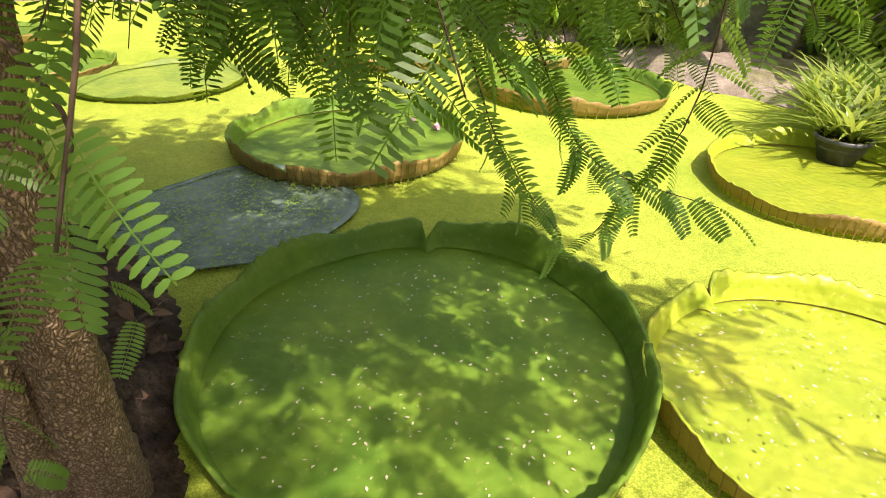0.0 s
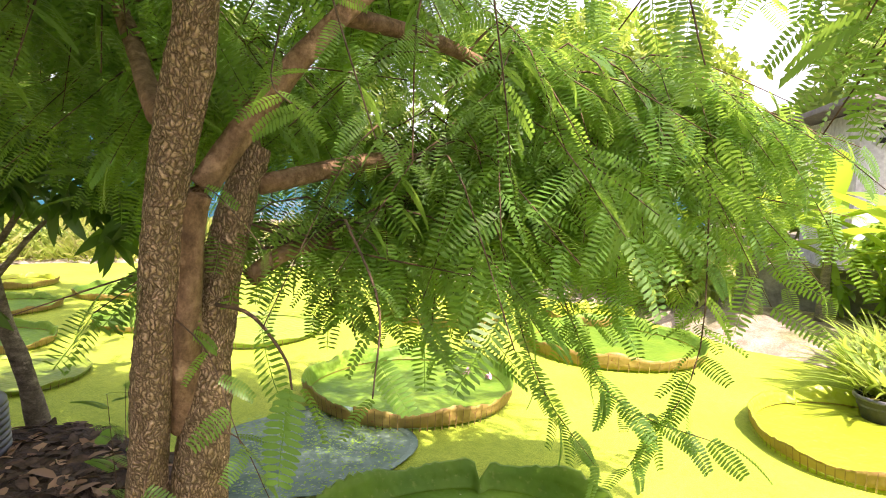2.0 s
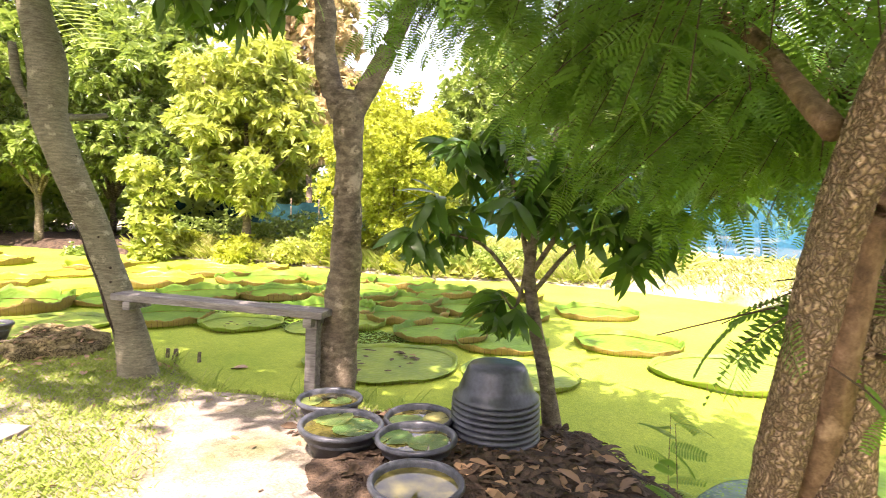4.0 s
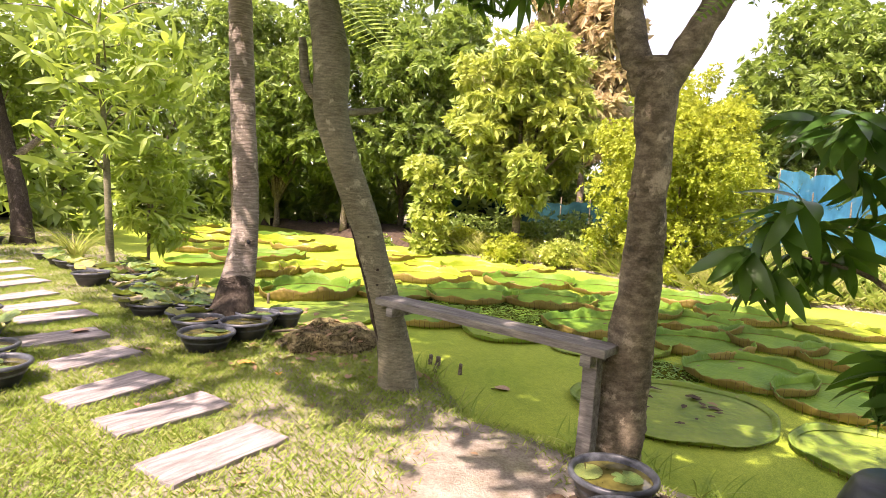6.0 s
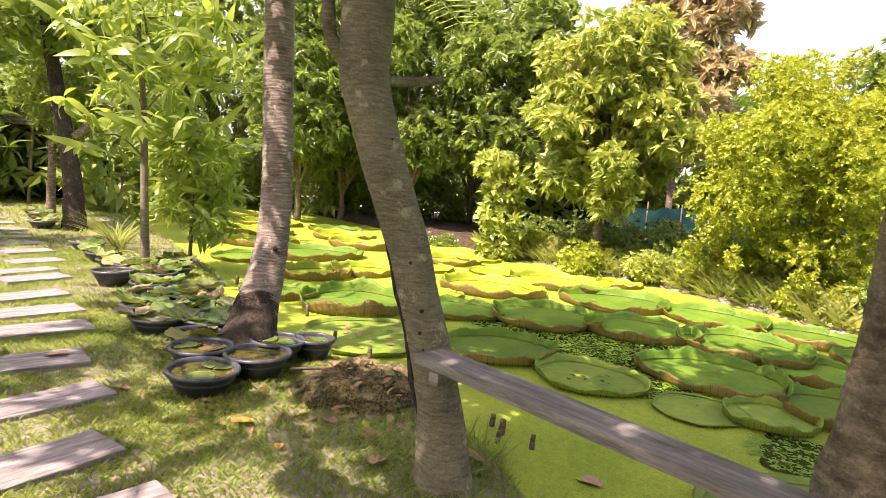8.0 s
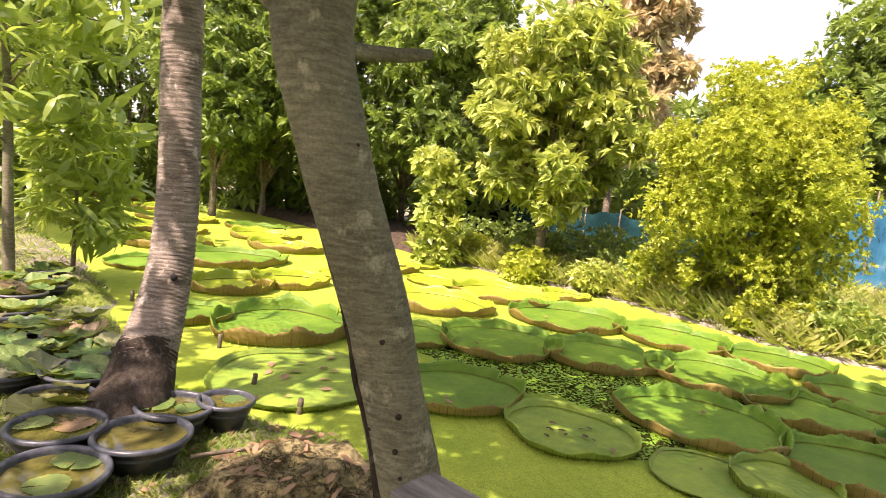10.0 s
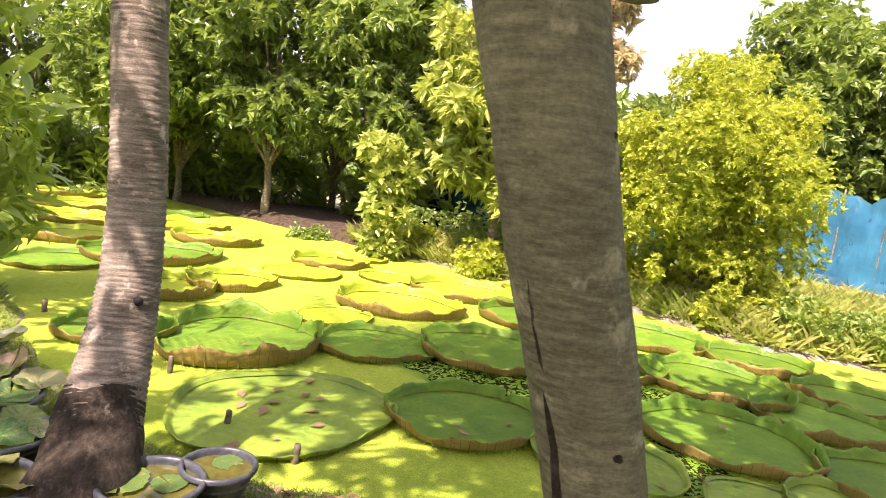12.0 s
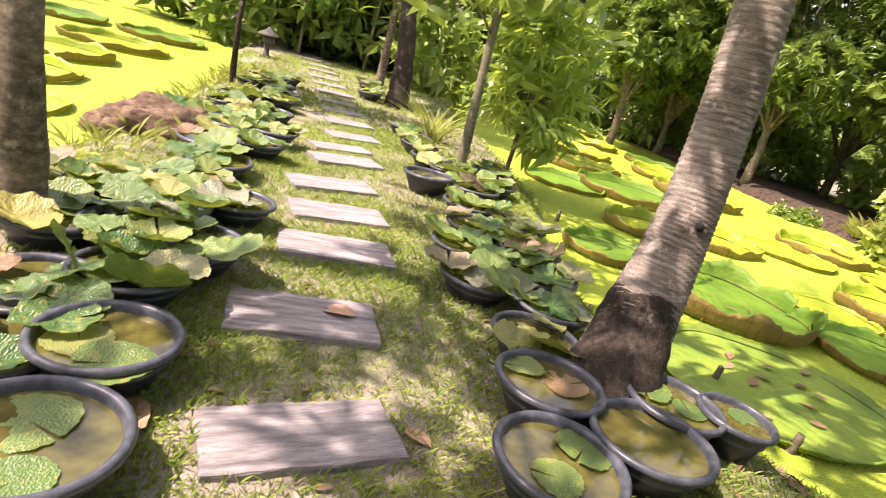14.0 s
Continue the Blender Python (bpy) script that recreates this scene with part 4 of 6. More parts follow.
limb("knot", np.array([(-8.40, -1.20, 1.10), (-8.462, -1.232, 1.10), (-8.50, -1.26, 1.10)]) - AP, [0.024, 0.022, 0.01], M_VOID, PALM, 8, 6, 0.1, 14, label="dark hole in the palm bark")
fr_v, fr_f = feather(34, 2.6, 0.55, 0.06, 0.45)
fa = np.arange(11) * 2.4
v, f = spread(fr_v, fr_f, np.tile(np.array([-8.98, -1.5, 4.55]) - AP, (11, 1)), frames_from(np.c_[np.cos(fa), np.sin(fa), np.linspace(0.1, 1.3, 11)], np.zeros(11)), np.ones(11))
piece("crown", raw_mesh("crown", v, f, M_SAP), PALM)

# Small dark-leaved tree on the mound by the pot stack
T4 = empty("mango_sapling", pose(-3.47, 2.86, 0.1), "young mango tree with hanging dark glossy leaves", "tree")
A4 = np.array([-3.47, 2.86, 0.1])
limb("trunk", np.array([(-3.46, 2.9, 0.05), (-3.5, 2.84, 0.5), (-3.52, 2.72, 0.95), (-3.54, 2.68, 1.4), (-3.45, 2.75, 2.1), (-3.4, 2.8, 2.5)]) - A4, [0.075, 0.055, 0.048, 0.04, 0.022, 0.01], M_BARK3, T4, 12, 30, 0.05, 14)
for k, e in enumerate([(-3.95, 2.2, 1.55), (-3.1, 3.1, 1.6), (-3.75, 2.4, 2.1), (-2.9, 3.2, 2.0), (-3.3, 2.5, 1.9), (-3.8, 2.95, 1.9), (-3.62, 2.5, 1.15)]):
    limb("limb", np.array([(-3.53, 2.69, 1.05 + 0.08 * k), ((e[0] - 3.53) / 2, (e[1] + 2.69) / 2, e[2] - 0.1), e]) - A4, [0.022, 0.014, 0.006], M_BARK3, T4, 6, 10, 0.03, 20 + k)
cl4 = [(-3.95, 2.2, 1.6, 0.32, 0.3, 0.3), (-3.1, 3.1, 1.62, 0.42, 0.4, 0.4), (-3.75, 2.4, 2.1, 0.35, 0.35, 0.3), (-2.9, 3.25, 2.05, 0.5, 0.5, 0.45), (-3.35, 2.6, 1.85, 0.35, 0.35, 0.4), (-3.7, 2.95, 2.0, 0.4, 0.4, 0.4), (-3.64, 2.5, 1.05, 0.16, 0.16, 0.13)]
piece("crown", crown_mesh("crown", np.array(cl4) - np.r_[A4, 0, 0, 0], 155, rosette(8, 0.25, 0.068, 9, 0.9, 0.35), 0.95, M_DEEP, 15, up=-1.5, floor=0.6, shell=0.1), T4)

# Sapling with long bright leaves among the pots, and the bush beside it
T5 = empty("thin_sapling", pose(-11.72, -4.1, LAND - 0.05), "thin straight sapling with long bright drooping leaves", "tree")
limb("trunk", [(0, 0, 0), (0.05, -0.02, 1.2), (0.02, -0.08, 2.4), (0.1, -0.15, 3.6), (0.05, -0.1, 4.6)], [0.07, 0.055, 0.045, 0.03, 0.012], M_BARK2, T5, 10, 30, 0.03, 30)
rng5 = np.random.default_rng(77)
for k in range(13):
    a, z = 2.4 * k, 1.7 + 0.22 * k
    L = rng5.uniform(0.7, 1.5)
    limb("branch", [(0.03, -0.06, z), (0.03 + math.cos(a) * L * 0.5, -0.06 + math.sin(a) * L * 0.5, z + 0.25), (0.03 + math.cos(a) * L, -0.06 + math.sin(a) * L, z + 0.2)], [0.018, 0.012, 0.005], M_BARK2, T5, 6, 8, 0.02, k)
piece("crown", crown_mesh("crown", [(0, 0, 2.4, 1.3, 1.2, 0.55), (0.3, 0.2, 3.3, 1.5, 1.4, 0.7), (0, -0.3, 4.2, 1.2, 1.2, 0.6)], 170, ROS_BIG, 0.92, M_SAP, 33, up=-0.5, floor=1.4, shell=0.3), T5)
BUSH = empty("broadleaf_bush", pose(-12.95, -3.95, LAND - 0.06), "dense leafy green bush at the pond edge", "bush")
limb("stem", [(0, 0, 0), (0.03, 0.02, 0.8), (0, 0, 1.6)], [0.035, 0.03, 0.015], M_BARK3, BUSH, 8, 10, 0.03, 3)
piece("foliage", crown_mesh("foliage", [(0, 0, 1.1, 0.7, 0.7, 0.5), (0.1, 0.2, 1.7, 0.7, 0.65, 0.5), (-0.2, -0.3, 1.9, 0.6, 0.6, 0.45), (0.3, 0.5, 0.7, 0.45, 0.45, 0.3)], 250, ROS_BIG, 0.72, M_SAP, 35, floor=0.25), BUSH)
LEAN = empty("dark_leaning_tree", pose(-15.3, -7.4, LAND - 0.05), "dark trunk of an old tree beside the path", "tree")
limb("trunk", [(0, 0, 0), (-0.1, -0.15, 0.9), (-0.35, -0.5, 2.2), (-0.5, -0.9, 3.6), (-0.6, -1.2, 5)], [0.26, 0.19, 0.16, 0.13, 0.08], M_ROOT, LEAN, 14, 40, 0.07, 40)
limb("limb", [(-0.3, -0.4, 1.9), (-0.6, 0.2, 2.6), (-0.7, 0.6, 3.4)], [0.09, 0.06, 0.03], M_BARK3, LEAN, 9, 12, 0.05, 41)
piece("crown", crown_mesh("crown", [(-0.6, -1.0, 4.8, 1.8, 1.8, 1.0), (-1, 0.6, 4.2, 1.4, 1.4, 0.8), (0.6, -1.6, 4.4, 1.3, 1.3, 0.7)], 700, ROS_SMALL, 1.5, M_WOODS, 42, floor=2.5), LEAN)
for x, y, sd in ((-17.8, -9.6, 51),):
    wide_tree("slender_tree", x, y, 1.7, 5.2, 2.0, 620, FAR_SMALL, 1.3, M_WOODS, sd, "slender tree beside the garden path", "trees along the path", clumps=7, trunk_r=0.09)

wide_tree("slender_tree", -11.9, -8.3, 1.5, 4.4, 1.3, 420, FAR_SMALL, 1.1, M_DEEP, 50, "dark branching young tree among the lily pots", "trees along the path", clumps=6, trunk_r=0.04, trunk_mat=M_ROOT)
# Far side of the pond
for x, y, r, top, bot, n, sd in ((-25.2, -5.2, 2.9, 9.8, 1.2, 2300, 60), (-24.4, -0.9, 2.9, 10.2, 1.5, 2500, 61), (-22.8, 2.4, 2.5, 8.8, 1.5, 2100, 62), (-29, -9.5, 3.2, 11, 0.8, 1900, 63), (-28.5, 1.5, 3.4, 12, 1.2, 1700, 64), (-27.5, -12.5, 2.8, 9, 0.8, 1600, 75), (-28.0, -4.0, 3.0, 10.5, 0.8, 1700, 82)):
    wide_tree("mango_tree", x, y, r, top, bot, n, FAR_MANGO, 1.0, M_MANGO_D, sd, "dense dark green mango tree behind the pond", "mango trees behind the pond", clumps=15)
wide_tree("mango_tree", -17.9, 4.3, 2.3, 6.7, 1.3, 2300, FAR_MANGO, 0.95, M_MANGO_L, 65, "mango tree with bright yellow-green young leaves", "mango trees behind the pond", clumps=14)
wide_tree("flowering_shrub", -14.4, 7.3, 2.05, 5.0, 0.1, 11500, FAR_SMALL, 0.56, M_SHRUB, 66, "tall yellow-green small-leaved shrub on the bank", clumps=13, trunk_r=0.05, shoots=46)
wide_tree("flushing_tree", -23.0, 8.0, 2.5, 10.2, 3.0, 2000, FAR_MANGO, 1.3, M_PINK, 67, "tall tree with pinkish young leaves", clumps=11)
for x, y, r, top, sd, mt in ((-22.5, 18.6, 4.6, 10.6, 70, M_MANGO_D), (-17.0, 21.0, 4.2, 10.2, 79, M_MANGO_D), (-24, 13.5, 3.0, 6.2, 71, M_MANGO_D), (-27, 7, 3.0, 7.5, 74, M_MANGO_D)):
    wide_tree("mango_tree", x, y, r, top, 0.8, int(220 * r * r), FAR_MANGO, 1.2, mt, sd, "rounded green tree behind the blue net", "mango trees behind the pond")
for x, y, r, top, sd in ((0.3, 12.6, 2.0, 5.6, 76), (-2.6, 14.6, 2.2, 6.0, 78)):
    wide_tree("garden_tree", x, y, r, top, 1.6, 1500, FAR_SMALL, 1.15, M_SAP, sd, "sunlit yellow-green tree near the house", "trees near the house", clumps=10)
VINE = empty("climbing_vine", pose(-18.5, 1.9, float(height(-18.5, 1.9)) - 0.05), "column of pale large-leaved vine at the bank", "vine")
limb("stem", [(0, 0, 0), (0.1, 0, 1.4), (0, 0.1, 3.0)], [0.04, 0.03, 0.015], M_BARK3, VINE, 7, 10, 0.03, 3)
piece("foliage", crown_mesh("foliage", [(0, 0, 0.7, 0.5, 0.5, 0.5), (0.05, 0, 1.5, 0.6, 0.6, 0.5), (0, 0.1, 2.3, 0.65, 0.6, 0.5), (0.1, -0.3, 2.9, 0.55, 0.5, 0.35)], 430, FAR_SMALL, 1.35, M_MANGO_L, 72, floor=0.1), VINE)
# undergrowth along the far bank
for k, (x, y, s, mt) in enumerate([(-17.3, 4.0, 0.7, M_SHRUB), (-16.3, 5.2, 0.55, M_MANGO_L), (-12.5, 7.9, 0.6, M_WOODS), (-11.9, 8.6, 0.55, M_WOODS), (-21.0, 0.4, 0.6, M_MANGO_D), (-13.4, 7.0, 0.4, M_SHRUB), (-11.6, 9.7, 0.5, M_WOODS), (-19.6, 3.1, 0.5, M_SHRUB), (-18.9, 4.6, 0.8, M_MANGO_D), (-16.6, 6.6, 0.8, M_MANGO_D), (-15.6, 7.0, 0.7, M_SHRUB), (-20.8, 3.4, 0.9, M_MANGO_D), (-19.8, 5.6, 0.9, M_MANGO_D), (-18, 7.2, 0.9, M_MANGO_D), (-13.2, 7.9, 0.6, M_SHRUB), (-26.2, -6.4, 0.8, M_MANGO_D), (-19.3, 6.9, 1.1, M_MANGO_D), (-18.3, 6.2, 1.0, M_MANGO_D), (-21.2, 5.2, 1.1, M_MANGO_D)]):
    b = empty("low_bush", pose(x, y, float(height(x, y)) - 0.05), "low leafy bush on the grassy far bank", "bush", "bushes on the far bank")
    piece("foliage", crown_mesh("foliage", [(0, 0, s * 0.55, s, s, s * 0.6), (s * 0.5, -s * 0.4, s * 0.4, s * 0.7, s * 0.7, s * 0.5)], 260, FAR_SMALL, 0.8, mt, 100 + k, floor=0.0), b)

# woods that close the place
wl = []
for k, (x, y) in enumerate([(-34, -14), (-32, -3), (-34, 6), (-31, 14), (-22, -14.5), (-26, -17), (-20, -20), (-13, -24), (-28, -28), (-4, -24), (6, -16), (12, -6), (11, 3), (12, 12), (7, 20), (-3, 25), (-12, 26), (-24, 24), (-33, 22), (3, -9), (-3, -13)]):
    s = 3.0 + 0.6 * math.sin(k * 1.9)
    wl += [(x, y, 2.4, s, s, 2.2), (x + 1.2, y - 1, 5.2 + math.sin(k), s * 0.8, s * 0.8, 1.9)]
wl += [(-31, -6, 1.0, 3, 3, 1.4), (-30, -1, 1.0, 2.5, 3, 1.4), (-27, 4.5, 1.0, 3, 2.5, 1.4), (-26, 10, 1.0, 2.5, 3, 1.3), (-32, -11, 1.0, 3, 3, 1.5), (-23.5, -15.5, 1.4, 2.5, 2, 1.4), (-21.5, -16.8, 3.4, 2.5, 2.2, 1.8), (-25, -18.5, 1.8, 2.5, 2.5, 2.0), (-23.5, -20, 3.6, 3, 2.5, 2.0), (-27, -15.2, 2.2, 2.2, 2.2, 2.0), (-20.5, -9.5, 1.4, 1.3, 1.2, 1.4), (-18.2, -15.6, 1.6, 1.6, 1.4, 1.6)]
for k in range(34):
    a = k * 2 * math.pi / 34
    wl.append((-12 + (40 + 3 * math.sin(k * 2.1)) * math.cos(a), 38 * math.sin(a), 2.0, 4.5, 4.5, 2.6))
woods = piece("far_woods", crown_mesh("far_woods", wl, 32000, FAR_BIG, 1.7, M_WOODS, 95, floor=0.0, shell=0.5))
tagged(woods, "green woodland that closes the garden all round", "woods", kind="stuff")


# dark mulch heap under the trees at the pond's edge
def mulch_z(x, y):
    rim = 1 - (((x + 2.2) / 2.0) ** 2 + ((y - 2.05) / 1.15) ** 2) + 0.18 * np.sin(x * 5) * np.sin(y * 6 + 1)
    h = height(x, y)
    return h + np.where(h > -0.03, np.clip(rim * 0.22, -0.06, 0.09) * np.clip(h / 0.15, 0.12, 1), -0.1) + 0.012 * np.sin(x * 23 + y * 9) * np.sin(y * 27)


mx, my = np.meshgrid(np.linspace(-4.3, -0.6, 75), np.linspace(1.0, 3.3, 48))
mz = mulch_z(mx, my)
ii, jj = np.meshgrid(np.arange(74), np.arange(47))
mq = np.stack([jj * 75 + ii, jj * 75 + ii + 1, (jj + 1) * 75 + ii + 1, (jj + 1) * 75 + ii], axis=2).reshape(-1, 4)
tagged(piece("mulch_heap", raw_mesh("mulch_heap", np.c_[mx.ravel(), my.ravel(), mz.ravel()], mq, M_MULCH_SHADE, True)), "dark damp mulch heap round the tree foot", "ground", kind="structure")


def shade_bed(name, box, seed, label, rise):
    """A bed of soil laid over the bank, tree shade put into its dark colour, fading out at an uneven edge."""
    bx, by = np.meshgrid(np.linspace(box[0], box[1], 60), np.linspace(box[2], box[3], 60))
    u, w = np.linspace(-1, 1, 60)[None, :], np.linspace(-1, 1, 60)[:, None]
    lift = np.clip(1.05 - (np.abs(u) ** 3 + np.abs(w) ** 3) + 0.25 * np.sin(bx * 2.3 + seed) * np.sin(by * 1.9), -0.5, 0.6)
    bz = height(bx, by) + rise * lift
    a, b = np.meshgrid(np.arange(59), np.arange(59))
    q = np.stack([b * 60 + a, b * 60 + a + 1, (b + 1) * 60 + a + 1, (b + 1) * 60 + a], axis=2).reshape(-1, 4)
    tagged(piece(name, raw_mesh(name, np.c_[bx.ravel(), by.ravel(), bz.ravel()], q, M_MULCH_SHADE, True)), label, "ground", kind="structure")


# brown earth bank, with the mango trees' shade painted in as darker soil
shade_bed("shaded_soil", (-31, -19.6, -9, 5.5), 3, "bare brown soil darkened to stand for shade under the mango trees", 0.12)


# ---- giant lily pads ----
def pad(x, y, r, rim, mat, seed, label, turn=0.0, seg=120, wave=0.045, uneven=0.04, rim_mat=None, tilt=0.0, curl=None, z=0.012):
    """A floating giant lily pad: a broad blade with a notch and an upturned ribbed rim."""
    rng = np.random.default_rng(seed)
    th = np.linspace(0, 2 * np.pi, seg, endpoint=False)
    ph = rng.uniform(0, 6.28, 6)
    out = r * (1 + uneven * (np.sin(2 * th + ph[0]) * 0.5 + np.sin(3 * th + ph[1]) * 0.4 + np.sin(5 * th + ph[2]) * 0.25))
    notch = np.exp(-(np.minimum(np.abs(th - turn), 2 * np.pi - np.abs(th - turn)) / 0.028) ** 2)
    out = out * (1 - 0.08 * notch)
    low = 0.6 + 0.4 * np.sin(th + ph[3]) if curl is None else curl(th)
    hgt = rim * (0.75 + 0.25 * low + 0.10 * np.sin(4 * th + ph[4]) + wave * 4 * np.sin(9 * th + ph[5])) * (1 - 0.6 * notch)
    edge = rng.normal(0, 1, seg) * wave * 0.5
    ring_rib = np.where(np.arange(seg) % 2 == 0, 1.0, 0.0) * 0.007
    rows, heights = [], []
    for q in (0.0, 0.18, 0.36, 0.54, 0.7, 0.82, 0.91, 0.96):
        rows.append(q * out)
        heights.append(0.005 * np.sin(q * out * 7 * np.cos(th) + ph[0]) * np.sin(q * out * 6 * np.sin(th) + ph[1]))
    P = [np.c_[a * np.cos(th), a * np.sin(th), b] for a, b in zip(rows, heights)]
    i = np.arange(seg)
    ob = empty("giant_lily_pad", pose(x, y, z, tilt, tilt * 0.5, 0), label, "lily pad", "giant lily pads on the pond")
    v = np.concatenate(P)
    f = np.concatenate([np.c_[k * seg + i, k * seg + (i + 1) % seg, (k + 1) * seg + (i + 1) % seg, (k + 1) * seg + i] for k in range(len(P) - 1)])
    piece("blade", raw_mesh("blade", v, f, mat, True), ob)
    W = []
    for q, k in ((0.955, 0.0), (0.985, 0.10), (1.0, 0.35), (1.008, 0.7), (1.02, 1.0)):
        a = out * q - (ring_rib if 0 < k < 1 else 0)
        W.append(np.c_[a * np.cos(th), a * np.sin(th), k * hgt + (edge * hgt * 3 if k == 1.0 else 0)])
    W.append(np.c_[(out * 1.012 - 0.010) * np.cos(th), (out * 1.012 - 0.010) * np.sin(th), 0.97 * hgt + edge * hgt * 3])
    for q, k in ((0.996, 0.6), (0.985, 0.25), (0.965, 0.05)):
        W.append(np.c_[(out * q - 0.014) * np.cos(th), (out * q - 0.014) * np.sin(th), k * hgt + 0.006])
    wv = np.concatenate(W)
    wf = np.concatenate([np.c_[k * seg + i, k * seg + (i + 1) % seg, (k + 1) * seg + (i + 1) % seg, (k + 1) * seg + i] for k in range(len(W) - 1)])
    piece("rim", raw_mesh("rim", wv, wf, [rim_mat or mat, mat], True, np.repeat([0, 0, 0, 0, 1, 1, 1, 1], seg)), ob, "upturned ribbed rim")
    # ribs down the outside of the rim
    nb = seg // 2
    rib = []
    for k in range(nb):
        j = (2 * k + 1) % seg
        c, s = math.cos(th[j]), math.sin(th[j])
        h, o = hgt[j], out[j]
        w = 0.0045
        for d in (-w, w):
            rib += [((o * 0.99 + 0.004) * c - d * s, (o * 0.99 + 0.004) * s + d * c, -0.01), ((o * 1.012 + 0.004) * c - d * s * 0.4, (o * 1.012 + 0.004) * s + d * c * 0.4, h * 0.92)]
    rf = np.array([(4 * k, 4 * k + 1, 4 * k + 3, 4 * k + 2) for k in range(nb)])
    tagged(piece("rim_ribs", raw_mesh("rim_ribs", np.array(rib), rf, M_RIB), ob), kind="stuff")
    return ob


G, Y, O, B_ = "green giant water lily pad with a high upturned rim", "sunlit yellow-green giant lily pad with ribbed rim", "old flat lily pad with brown worn patches", "half-sunken bluish old lily pad covered with debris"
PADS = [
    (-0.50, 2.40, 0.92, 0.17, M_PAD, G), (-1.58, 4.72, 0.87, 0.15, M_PAD, G), (0.10, 6.75, 0.95, 0.16, M_PAD, G), (1.85, 4.72, 0.80, 0.13, M_PADY, Y), (1.18, 2.42, 0.78, 0.15, M_PADY, Y),
    (-1.87, 3.42, 0.68, 0.01, M_PADBLUE, B_), (-3.95, 5.95, 0.78, 0.06, M_PADOLD, O), (-2.1, 7.6, 0.8, 0.12, M_PADY, Y), (-0.2, 8.2, 0.6, 0.12, M_PADY, Y),
    (-11.35, -0.80, 0.86, 0.19, M_PAD, G), (-11.42, 0.66, 0.66, 0.09, M_PAD, G), (-11.40, 1.97, 0.82, 0.13, M_PAD, G), (-13.20, 3.52, 0.95, 0.15, M_PAD, G), (-11.10, 3.28, 0.78, 0.13, M_PAD, G),
    (-12.45, 4.95, 0.85, 0.12, M_PAD, G), (-10.55, 4.50, 0.80, 0.13, M_PAD, G), (-13.55, 1.35, 0.92, 0.17, M_PADY, Y), (-14.90, 2.85, 0.98, 0.15, M_PADY, Y), (-8.72, 1.97, 0.55, 0.07, M_PADOLD, O),
    (-9.50, 1.10, 0.64, 0.11, M_PAD, G), (-9.13, 3.42, 0.74, 0.13, M_PAD, G), (-14.30, -1.10, 0.66, 0.14, M_PADY, Y), (-13.48, -1.88, 0.66, 0.17, M_PADY, Y), (-18.6, -1.75, 0.9, 0.17, M_PADY, Y), (-16.1, -2.55, 1.1, 0.16, M_PAD, G),
    (-9.60, -0.36, 0.83, 0.05, M_PADOLD, O), (-16.9, 0.58, 0.75, 0.15, M_PADY, Y), (-11.55, -2.0, 0.55, 0.1, M_PAD, G), (-8.22, 4.34, 0.64, 0.12, M_PAD, G), (-9.48, 4.95, 0.68, 0.12, M_PAD, G),
    (-10.05, 6.15, 0.66, 0.13, M_PAD, G), (-7.98, 3.40, 0.40, 0.08, M_PADOLD, O), (-8.08, 2.82, 0.42, 0.02, M_PADOLD, O), (-8.4, 5.5, 0.62, 0.12, M_PAD, G), (-11.5, 6.0, 0.72, 0.13, M_PAD, G), (-7.0, 4.2, 0.66, 0.10, M_PAD, G),
    (-6.05, 2.85, 0.80, 0.04, M_PADOLD, O), (-6.2, 4.6, 0.62, 0.1, M_PAD, G), (-7.6, 5.9, 0.6, 0.1, M_PAD, G), (-9.2, 7.2, 0.6, 0.1, M_PADY, Y), (-7.2, 7.4, 0.7, 0.1, M_PAD, G), (-5.0, 3.9, 0.6, 0.05, M_PADOLD, O), (-5.4, 6.0, 0.65, 0.09, M_PAD, G),
    (-15.6, 0.0, 0.7, 0.05, M_PADY, Y), (-15.8, 1.6, 0.6, 0.05, M_PADY, Y), (-17.5, -4.1, 0.9, 0.15, M_PADY, Y), (-20.6, -2.6, 1.0, 0.15, M_PADY, Y), (-20, -5, 1.0, 0.14, M_PADY, Y), (-23, -5.6, 1.1, 0.14, M_PADY, Y), (-22.6, -3.2, 0.9, 0.13, M_PAD, G), (-26, -7, 1.1, 0.14, M_PADY, Y), (-29, -9.5, 1.1, 0.12, M_PADY, Y), (-15.5, 4.3, 0.5, 0.1, M_PADY, Y),
    (-14.9, -3.6, 0.7, 0.08, M_PAD, G), (-12.6, 0.3, 0.5, 0.04, M_PADY, Y), (-17.9, 1.3, 0.6, 0.06, M_PADY, Y), (-9.2, -9.2, 0.8, 0.12, M_PADY, Y), (-10.6, -10.6, 0.8, 0.14, M_PADY, Y), (-8.2, -7.6, 0.7, 0.06, M_PADY, Y), (-12.5, -12.0, 0.9, 0.13, M_PADY, Y), (-15, -14, 1.0, 0.13, M_PAD, G), (-10.2, -13, 0.9, 0.12, M_PAD, G), (-13.5, -15.5, 1.0, 0.12, M_PAD, G), (-7.6, -9.8, 0.8, 0.1, M_PADY, Y),
]
